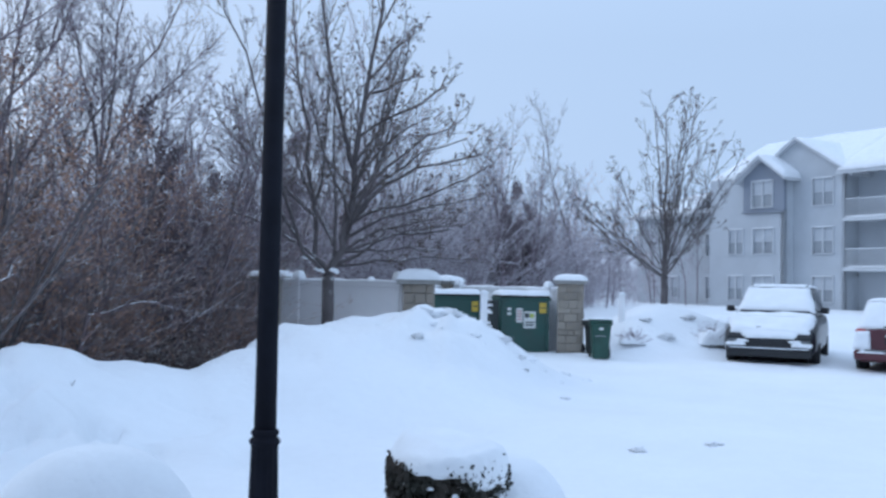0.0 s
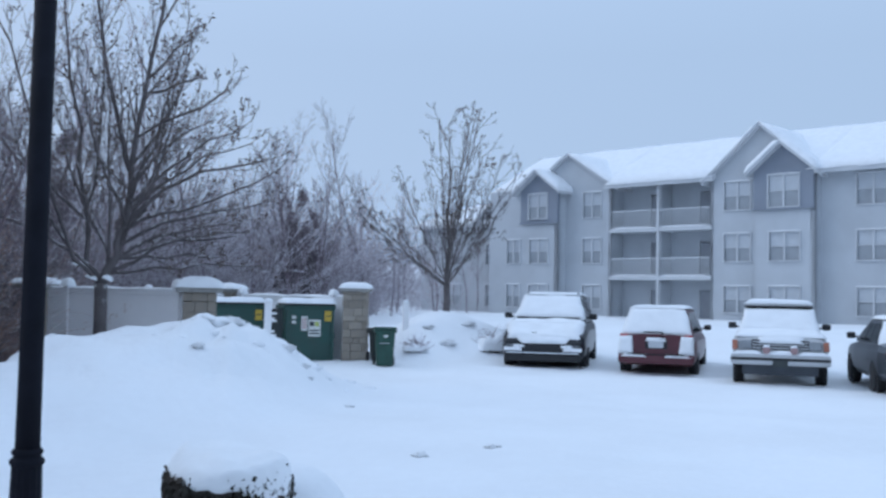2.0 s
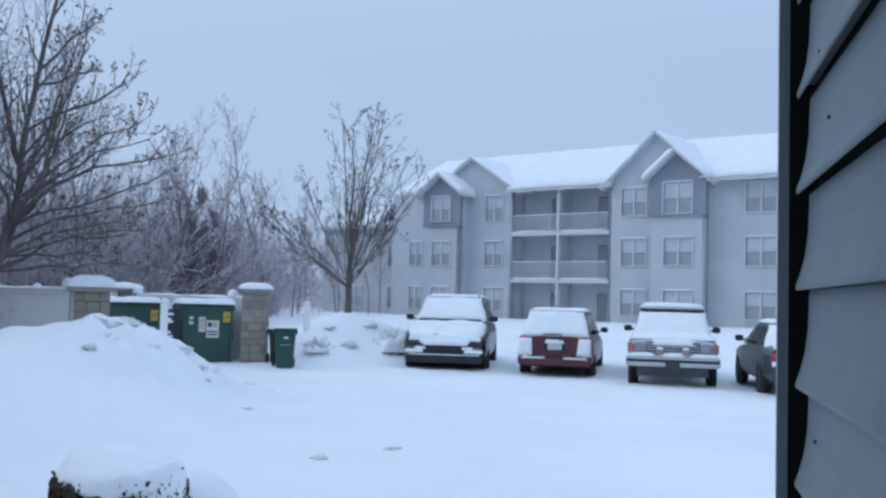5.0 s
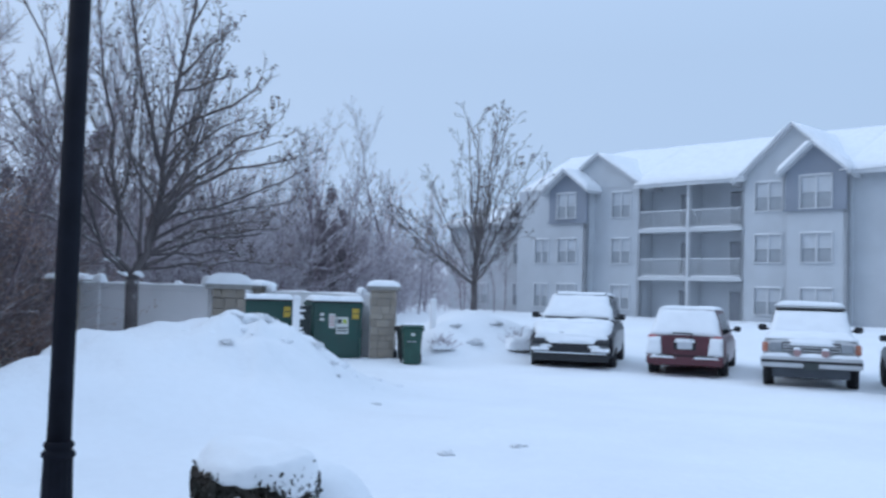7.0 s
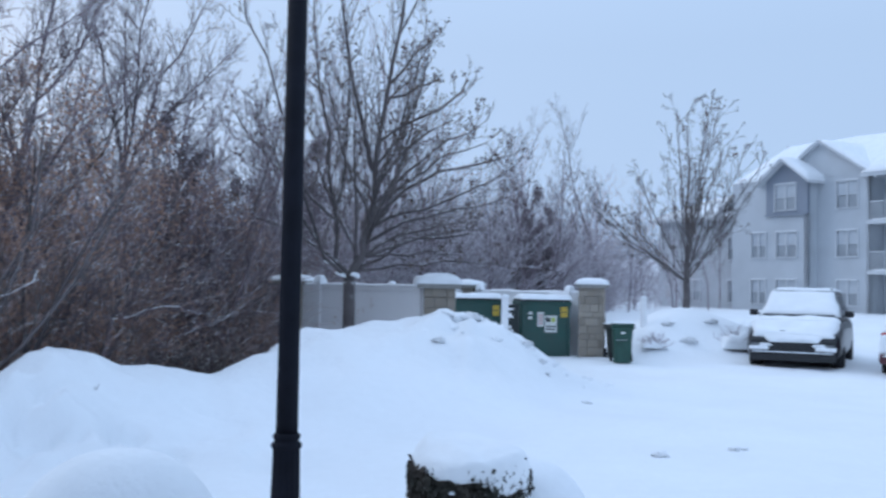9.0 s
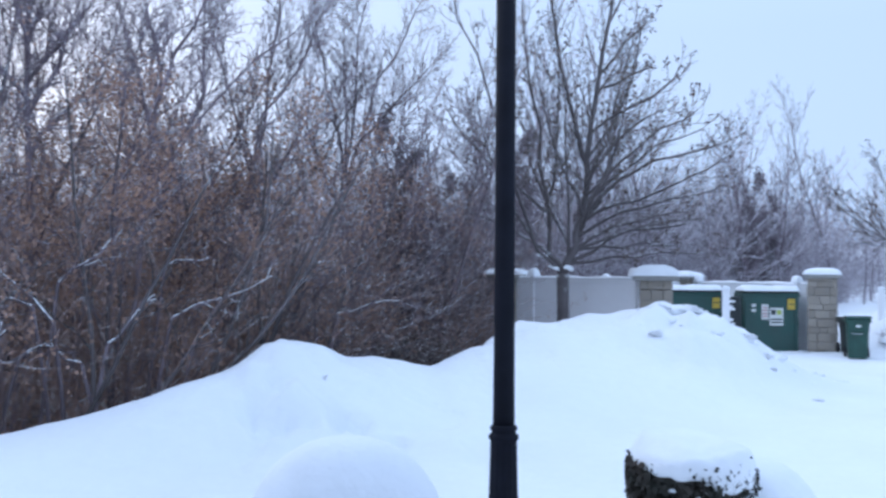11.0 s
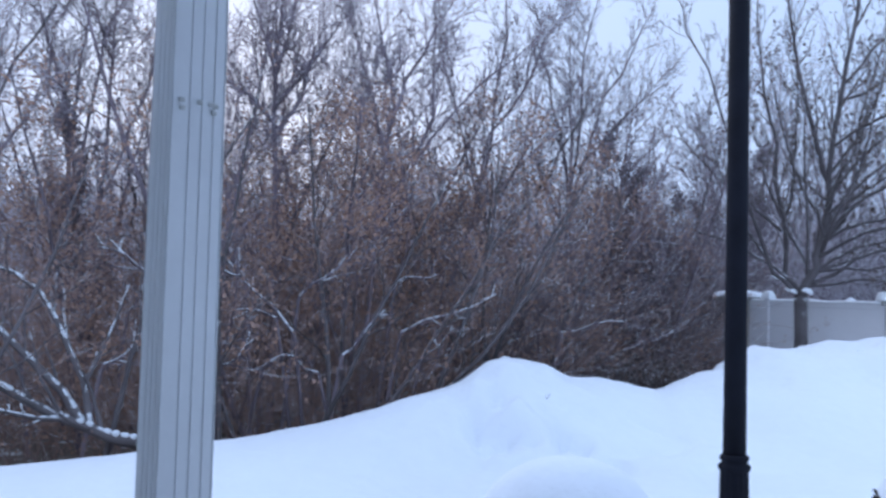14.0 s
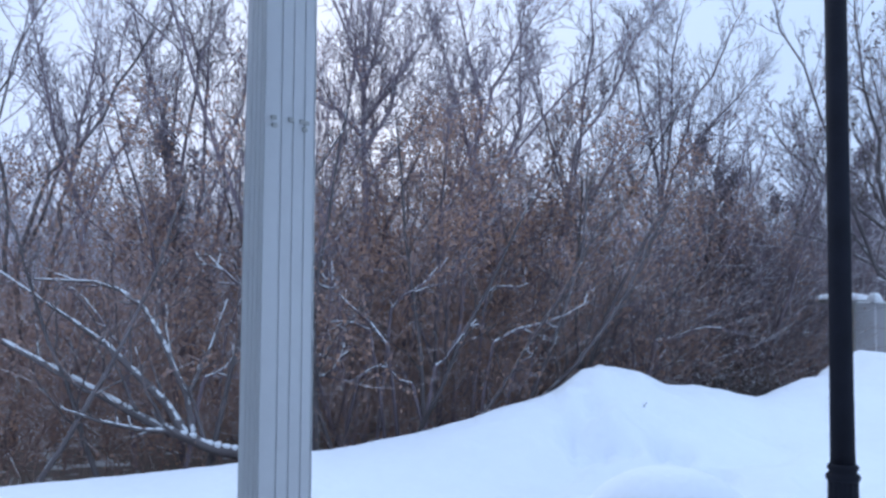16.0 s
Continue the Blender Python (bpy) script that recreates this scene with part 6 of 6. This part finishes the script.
# the tall trees at the wood's front: degrees, metres away, stems as (sideways, height) over the eye's ground
TALL = [
    ("bare tree forking into two arching stems over dark brush", -54.3, 12.9, 0.052, [
        [(0.05, -0.3), (0.0, 2.24), (0.0, 2.85), (-0.20, 3.26), (-0.42, 3.90), (-0.55, 4.62), (-0.75, 5.5)],
        [(0.0, 2.85), (0.24, 3.43), (0.58, 4.01), (0.80, 5.0)],
        [(-0.20, 3.26), (-0.11, 3.99), (0.04, 4.75), (0.25, 5.9)]]),
    ("clump of slim bare stems rising side by side", -49.7, 13.6, 0.046, [
        [(0.05, -0.3), (0.0, 2.61), (-0.02, 3.56), (-0.15, 4.35), (-0.44, 5.29), (-0.75, 6.5)],
        [(0.06, 3.0), (0.05, 4.52), (0.13, 5.25), (0.15, 6.8)],
        [(0.30, -0.3), (0.33, 2.4), (0.46, 4.55), (0.48, 5.20), (0.55, 6.9)],
        [(0.36, 2.8), (0.74, 3.92), (0.97, 4.50), (1.06, 5.7)],
        [(0.10, 3.2), (0.33, 4.78), (0.24, 5.51), (-0.08, 6.4)],
        [(-0.02, 3.3), (-0.33, 4.34), (-0.32, 5.6)]]),
    ("straight bare tree with a high fan of thin branches", -38.1, 12.4, 0.066, [
        [(-0.02, -0.3), (0.0, 0.95), (0.01, 2.73), (-0.02, 3.48), (-0.05, 4.39), (-0.13, 4.77), (-0.32, 5.4), (-0.75, 6.2)],
        [(-0.05, 4.39), (-0.02, 5.07), (0.01, 6.6)],
        [(-0.09, 4.54), (0.09, 5.08), (0.32, 6.4)],
        [(-0.04, 4.12), (0.36, 4.70), (0.95, 5.6)],
        [(-0.02, 3.86), (-0.38, 4.23), (-0.80, 4.5)],
        [(0.0, 3.18), (0.37, 3.75), (0.80, 4.2)],
        [(-0.02, 3.71), (0.29, 4.25), (0.55, 5.2)]]),
    ("leaning forked tree with long slanting bare limbs", -32.4, 13.0, 0.056, [
        [(-0.10, -0.3), (0.0, 1.23), (0.09, 2.55), (0.21, 3.56), (0.29, 4.20), (0.21, 4.90), (0.07, 5.55), (-0.15, 6.5)],
        [(0.29, 4.18), (0.45, 4.74), (0.82, 5.39), (1.25, 6.1)],
        [(0.12, 2.7), (0.25, 3.03), (0.82, 3.88), (1.51, 4.69), (2.35, 5.4)],
        [(0.21, 3.50), (0.0, 4.38), (-0.40, 5.6)],
        [(0.62, 3.58), (0.85, 4.22), (0.84, 5.01), (0.93, 6.2)]]),
    ("slanting bare tree with several whip-like stems", -28.0, 14.0, 0.050, [
        [(-0.35, -0.3), (0.0, 1.53), (0.50, 2.84), (0.83, 3.30), (1.50, 4.03), (2.1, 4.6)],
        [(0.48, 2.8), (0.66, 4.09), (1.16, 4.77), (1.39, 5.40), (1.95, 6.2)],
        [(0.60, 3.4), (0.76, 4.74), (0.90, 5.59), (0.88, 6.7)],
        [(0.50, 2.84), (0.37, 3.72), (0.08, 4.87), (-0.25, 6.0)]]),
    ("grey bare tree with a broad upswept crown", -20.4, 16.5, 0.060, [
        [(0.0, -0.6), (0.0, 1.52), (0.01, 2.90), (0.01, 3.68), (-0.15, 4.68), (-0.37, 5.69), (-0.55, 6.9)],
        [(0.02, 3.5), (0.21, 4.80), (0.24, 5.99), (0.5, 7.1)],
        [(0.02, 3.0), (0.32, 4.23), (0.59, 5.32), (1.10, 6.14), (1.5, 7.0)],
        [(0.02, 2.8), (-0.45, 3.76), (-0.88, 4.8)],
        [(0.05, 3.8), (0.02, 5.22), (0.0, 6.8)],
        [(0.30, 4.13), (0.88, 4.80), (1.6, 5.6)]]),
]


def tall_tree(label, az, r, r0, stems, seed):
    """A woodland tree with its own stems, tapering limbs and fine upswept twigs."""
    rng = random.Random(seed)
    p = at(az, r)
    z = height(p.x, p.y)
    big, small = [], []
    for k, pts in enumerate(stems):
        y = 0.0
        a = r0 * 0.66 if pts[0][1] < 0 else r0 * 0.40
        n = len(pts)
        ch = []
        for i, (x, h) in enumerate(pts):
            ch.append((Vector((x, y, h - z)), a * (1 - i / (n - 1)) ** 0.75 + 0.006))
            y += rng.gauss(0, 0.16) if pts[0][1] >= 0 or i > 1 else 0.0
        fine = [ch[0]]
        for u, v in zip(ch, ch[1:]):
            fine += [(u[0].lerp(v[0], 0.5) + Vector((rng.gauss(0, .03), rng.gauss(0, .03), 0)), (u[1] + v[1]) / 2), v]
        big.append(fine)
        long = pts[0][1] < 0
        limbs = sprout(rng, fine, 11 if long else 8, 40, 0.24, 0.0060, 0.42 if long else 0.2, 0.15, 0.12, 6, size=1.25)
        small += limbs
        for l in limbs + [fine]:
            sec = sprout(rng, l, 8 if l is not fine else 20, 42, 0.45, 0.0046, 0.35 if l is fine and long else 0.15, 0.2, 0.10, 4, size=0.62)
            small += sec
            for q in sec:
                small += sprout(rng, q, 4, 45, 0.55, 0.0040, 0.2, 0.22, 0.08, 2)
    finish_tree("woodland_tree", Matrix.Translation((p.x, p.y, z)) @ Matrix.Rotation(radians(-az), 4, "Z"), label, "tree", big, small, None, M_BARKWOOD, "trees of the woods")


for k, (label, az, r, r0, stems) in enumerate(TALL):
    tall_tree(label, az, r, r0, stems, 500 + k)
for i, az, r, sc in ((7, -62.0, 13.4, 0.85), (10, -58.2, 13.0, 0.9), (9, -44.6, 14.6, 0.75), (10, -25.0, 15.8, 0.85), (8, -15.0, 21.5, 0.8), (10, -41.2, 15.0, 0.8), (9, -35.2, 16.0, 0.7)):
    plant(i, az, r, sc, radians(-az) + rng.uniform(-2.2, 2.2))
# rusty-leaved young trees that close the gaps between the tall ones
for i, az, r, sc in ((2, -35.6, 13.8, .60), (4, -34.2, 14.5, .78), (5, -36.7, 13.2, .90), (2, -33.0, 15.0, .60), (4, -36.0, 15.5, .85), (4, -30.0, 15.0, .74), (4, -26.5, 15.5, .74), (2, -23.5, 17.0, .62), (5, -40.3, 13.2, .9), (4, -45.2, 13.6, .72), (4, -22.0, 18.0, .8), (4, -18.8, 19.0, .8),
                     (5, -38.9, 12.4, .85), (5, -35.0, 12.6, .95), (5, -33.4, 12.9, .85), (5, -31.6, 13.6, 1.0), (5, -29.2, 13.8, .9), (5, -27.4, 14.6, 1.0), (5, -25.4, 14.6, .85), (2, -31.0, 15.5, .6)):
    plant(i, az, r, sc, az * 1.7, 0.05)
# vine-smothered trees
for az, r, sc in ((-17.3, 18.0, 0.74), (-16.2, 18.8, 0.66), (-14.4, 20.5, 0.62), (-12.4, 23.0, 0.64), (-49.2, 14.6, 0.66), (-9.6, 27, 0.85), (3.9, 38, 0.85), (5.0, 41, 0.75), (-27.5, 19, 0.6)):
    plant(6, az, r, sc, az)


def brush(name, label, count, a0, a1, d0, d1, h0, h1, rad, seed, material, leaf=0.0):
    """A thicket of thin shoots that nobody could count."""
    rng = random.Random(seed)
    chains, spots = [], []
    for k in range(count):
        az = rng.uniform(a0, a1)
        if rng.random() < 0.62 * smooth(0, 10, az):
            continue
        r = edge_of_woods(az) + rng.uniform(d0, d1)
        p = at(az, r)
        p.z = height(p.x, p.y) - 0.1
        h = rng.uniform(h0, h1)
        ch = wiggle(rng, p, (max(-.7, min(.7, rng.gauss(0, .45))), max(-.5, min(.5, rng.gauss(0, .35))), 1), h, rad, rad * 0.6, 5, 0.22, 0.0)
        chains.append(ch)
        sh = sprout(rng, ch, 4, 42, 0.42, rad * 0.7, 0.2, 0.2, 0.05, 2)
        chains += sh
        if rng.random() < leaf:
            for s in sh + [ch]:
                for q in range(11):
                    spots.append(s[rng.randint(1, len(s) - 1)][0] + Vector((rng.gauss(0, .10), rng.gauss(0, .10), rng.gauss(0, .10))))
    ob = thing(name, Matrix.Identity(4), label, "undergrowth", kind="stuff")
    part("shoots", tubes("shoots", chains, material, (3, 3, 3)), None, ob)
    if spots:
        part("leaves", leaf_mesh("leaves", rng, spots, 0.027, M_LEAF), None, ob, "rusty brown leaves")


brush("undergrowth", "tangled bare brown undergrowth along the lawn's edge", 2250, -66, -9, 0.0, 5, 0.8, 3.7, 0.0048, 301, M_TWIG, 0.60)
brush("undergrowth", "dark tangled thicket behind the bank", 750, -28, -8.5, 0.0, 6, 1.6, 4.4, 0.0075, 305, M_BARKWOOD, 0.15)
# thickets farther back take the paled bark: haze painted in by distance
brush("undergrowth", "dense brown-grey thicket deeper in the woods", 1900, -66, -24, 5, 14, 1.8, 5.0, 0.0085, 302, M_FROST_HAZE, 0.15)
brush("undergrowth", "dark grey thicket deeper in the woods", 700, -24, -17, 3, 14, 1.8, 5.6, 0.0085, 307, M_FROST_HAZE, 0.10)
brush("undergrowth", "dark thicket beside the fence", 1000, -17, -9, 2, 13, 1.8, 5.6, 0.0085, 308, M_BARKWOOD, 0.08)
brush("undergrowth", "thicket deeper in the woods, twigs paled for snow dust and haze", 1300, -12, 16, 3, 16, 1.8, 4.9, 0.0085, 306, M_FROST_HAZE, 0.05)
brush("far_woods", "far grey-brown winter woods", 5200, -66, 24, 15, 40, 3.5, 8.0, 0.024, 303, M_FROST_HAZE)

brush("far_woods", "far hazy thicket behind the enclosure", 1900, -6, 9, 1, 16, 2.6, 6.2, 0.020, 304, M_FROST_HAZE)

# slim dark saplings leaning out at the edge
rng = random.Random(91)
for az, lean, h in ((-57.5, 0.5, 3.6), (-52.6, -0.3, 3.2), (-47.8, 0.25, 4.2), (-41.0, 0.1, 4.4), (-39.2, -0.35, 3.4), (-36.4, 0.55, 3.8), (-34.6, 0.15, 4.4), (-33.4, 0.7, 3.6), (-31.2, 0.75, 4.0), (-29.6, 0.35, 4.3), (-27.0, 0.6, 3.6), (-24.6, -0.1, 4.0), (-21.8, 0.1, 4.2)):
    p = at(az, edge_of_woods(az) - 0.55)
    stem = wiggle(rng, (0, 0, -0.2), (lean, rng.gauss(0, .1), 1), h, 0.034, 0.010, 9, 0.07, 0.05)
    twigs = sprout(rng, stem, 11, 40, 0.30, 0.006, 0.25, 0.16, 0.10, 5)
    twigs += [q for t in list(twigs) for q in sprout(rng, t, 5, 42, 0.45, 0.0042, 0.2, 0.2, 0.08, 3)]
    finish_tree("sapling", Matrix.Translation((p.x, p.y, height(p.x, p.y))) @ Matrix.Rotation(radians(-az), 4, "Z"), "slim dark bare sapling leaning at the wood's edge", "tree", [stem], twigs, None, M_BARK, "saplings at the wood's edge")

# a fallen, snow-lined tree at the woods' edge
fp = at(-45.45, 9.8)
fz = EYE - 9.8 * math.tan(radians(9.1))
fallen = thing("fallen_tree", Matrix.Translation((fp.x, fp.y, fz)) @ Matrix.Rotation(radians(46), 4, "Z") @ Matrix.Diagonal((0.925, 0.925, 0.925, 1)), "fallen grey tree with snow lying along its limbs", "fallen tree")
rng = random.Random(6)
runs = [
    (0.085, [(0.35, 0, .0), (0, 0, .02), (-.27, 0, .08), (-.53, 0, .20), (-.85, 0, .33), (-1.23, 0, .55), (-1.8, .1, .87), (-2.5, .2, 1.25), (-3.2, .4, 1.5)]),
    (0.055, [(-.55, 0, .22), (-.78, .05, .57), (-1.17, .1, .96), (-1.42, .15, 1.2), (-1.8, .2, 1.47), (-2.6, .4, 2.0)]),
    (0.045, [(-.48, 0, .20), (-.56, .05, .64), (-.85, .1, 1.28), (-1.04, .15, 1.6), (-1.3, .2, 1.79), (-1.58, .25, 1.88), (-2.2, .3, 1.9)]),
    (0.035, [(-.70, .0, .28), (-.98, -.1, .30), (-1.42, -.2, .42), (-1.8, -.3, .58)]),
    (0.030, [(-.56, 0.05, .64), (-.35, .2, 1.1), (-.15, .3, 1.7)]),
]


def snowy_limbs(ob, runs, rng, bark, n=7, bare=0):
    """Limbs with broken lines of snow along their tops; bare: how many joints from the foot carry none."""
    chains, snows = [], []
    for r0, pts in runs:
        ch = [(Vector(q), r0 * (1 - 0.75 * i / (len(pts) - 1))) for i, q in enumerate(pts)]
        chains.append(ch)
        side = sprout(rng, ch, n, 45, 0.28, 0.008, 0.2, 0.2, 0.1, 4)
        chains += side
        for (p, r), (q, r2) in list(zip(ch, ch[1:]))[bare:]:
            for a, b in ((0.0, 0.36), (0.33, 0.7), (0.66, 1.0)):
                if rng.random() < 0.82:
                    a, b = a + rng.uniform(0, .06), b - rng.uniform(0, .06)
                    up = lambda f, k: (p.lerp(q, f) + Vector((0, -0.35 * r, r * 0.62)), max((r + (r2 - r) * f) * k, 0.007))
                    w = rng.uniform(0.5, 0.78)
                    snows.append([up(a, 0.3), up(a + 0.2 * (b - a), w), up(a + 0.7 * (b - a), w * 0.9), up(b, 0.25)])
        for t in side[bare:]:
            if rng.random() < 0.5:
                snows.append([(p + Vector((0, -0.004, 0.006)), 0.0075) for p, r in t[:3]])
    part("limb_tangle", tubes("limb_tangle", chains, bark, (9, 6, 4)), None, ob)
    tagged(part("snow", tubes("snow", snows, M_SNOWCAP, (8, 6, 5)), None, ob), "broken line of snow along the limbs", kind="stuff")


snowy_limbs(fallen, runs, rng, M_BARK)
for az, el, r, ln, slant in ((-36.7, -2.75, 11.6, 1.25, 132), (-37.8, -1.8, 11.9, 0.7, 169), (-36.5, -0.5, 12.2, 0.75, 43), (-30.3, -2.5, 12.8, 1.3, 24), (-30.7, 0.5, 13.4, 0.6, 17),
                              (-33.8, -3.95, 11.8, 0.7, 47), (-20.6, -2.2, 15.6, 0.95, 12), (-45.2, 0.7, 12.2, 0.6, 150), (-52.0, -2.9, 12.0, 0.9, 130), (-33.0, 0.9, 13.6, 0.8, 60),
                              (-42.4, -3.4, 11.5, 0.45, 70), (-41.6, -1.6, 11.8, 0.40, 115), (-43.3, -1.0, 12.0, 0.45, 150), (-40.9, -4.6, 11.4, 0.40, 35), (-38.4, -4.6, 11.6, 0.40, 20), (-35.2, -5.0, 11.8, 0.35, 150), (-47.5, -4.6, 11.4, 0.5, 35), (-46.3, -1.6, 12.3, 0.5, 60), (-39.7, 0.6, 12.6, 0.45, 125), (-29.0, -3.9, 13.2, 0.5, 40)):
    r = max(r * 0.92, float(np.interp(az, C_AZ, C_R)) + 0.8)
    p = at(az, r)
    g = height(p.x, p.y)
    br = thing("fallen_branch", Matrix.Translation((p.x, p.y, g)) @ Matrix.Rotation(radians(-az), 4, "Z"), "snow-lined broken branch leaning in the undergrowth", "branch", "snow-lined branches")
    z = EYE + r * math.tan(radians(el)) - g
    c, sn = math.cos(radians(slant)), math.sin(radians(slant))
    pts = [(-0.25 * c, 0.15, -0.1), (-0.12 * c, 0.08, z * 0.55), (0, 0, z)] + [(c * ln * f, 0.05 * math.sin(f * 9), z + sn * ln * f + 0.05 * math.sin(f * 5 + az)) for f in (0.25, 0.5, 0.75, 1.0)]
    snowy_limbs(br, [(0.026, pts)], rng, M_BARKWOOD, 5, 2)
# a dark rounded bush behind the dip in the bank
bp = at(-15.3, 15.2)
bush = thing("bush", Matrix.Translation((bp.x, bp.y, height(bp.x, bp.y) - 0.05)), "dark reddish-brown rounded bush behind the snow bank", "bush")
rng = random.Random(62)
chains, spots = [], []
for k in range(150):
    a = rng.uniform(0, 6.283)
    ch = wiggle(rng, (rng.gauss(0, .15), rng.gauss(0, .12), 0), (math.cos(a) * 0.9, math.sin(a) * 0.7, rng.uniform(0.35, 1.5)), rng.uniform(0.75, 1.15), 0.011, 0.005, 5, 0.16, -0.03)
    chains.append(ch)
    tw = sprout(rng, ch, 6, 45, 0.42, 0.0045, 0.25, 0.2, 0.05, 3)
    chains += tw
    spots += [q[-1][0] + Vector((rng.gauss(0, .04), rng.gauss(0, .04), rng.gauss(0, .04))) for q in tw for _ in range(4)]
part("twig_tangle", tubes("twig_tangle", chains, M_BARK), None, bush)
part("leaves", leaf_mesh("leaves", rng, spots, 0.035, M_LEAFDARK), None, bush, "small dark withered leaves")
# a dead twig standing in the bank
p = at(-21.4, 10.3)
tw = thing("twig", Matrix.Translation((p.x, p.y, height(p.x, p.y) - 0.05)), "short dead twig sticking out of the snow bank", "twig")
part("stem", tubes("stem", [wiggle(random.Random(3), (0, 0, 0), (0.1, 0, 1), 0.11, 0.006, 0.003, 3), wiggle(random.Random(4), (0.005, 0, 0.05), (-0.4, 0, 1), 0.04, 0.004, 0.002, 2)], M_BARK), None, tw)

# ---------------------------------------------------------------- the pillars' stones
rng = random.Random(23)
for ob, h, width, seed in pillars:
    for face in range(4):
        turn = Matrix.Rotation(face * math.pi / 2, 4, "Z")
        z, row = 0.0, 0
        while z < h - 0.06:
            hh = 0.20 if (row + seed) % 3 else 0.14
            hh = min(hh, h - z)
            tall = [s for s in STONES if abs(s[1] - (0.20 if hh > 0.17 else 0.14)) < 0.01]
            x = -width / 2
            while x < width / 2 - 0.05:
                w_, h_, me = rng.choice(tall)
                w2 = min(w_, width / 2 - x)
                if width / 2 - x - w2 < 0.08:
                    w2 = width / 2 - x
                m = turn @ Matrix.Translation((x + w2 / 2, -width / 2 + 0.03 + rng.uniform(-.010, .010), z)) @ Matrix.Diagonal((w2 / w_, 1, hh / h_, 1))
                part("stone", me, None, ob, m=m)
                x += w2
            z += hh
            row += 1
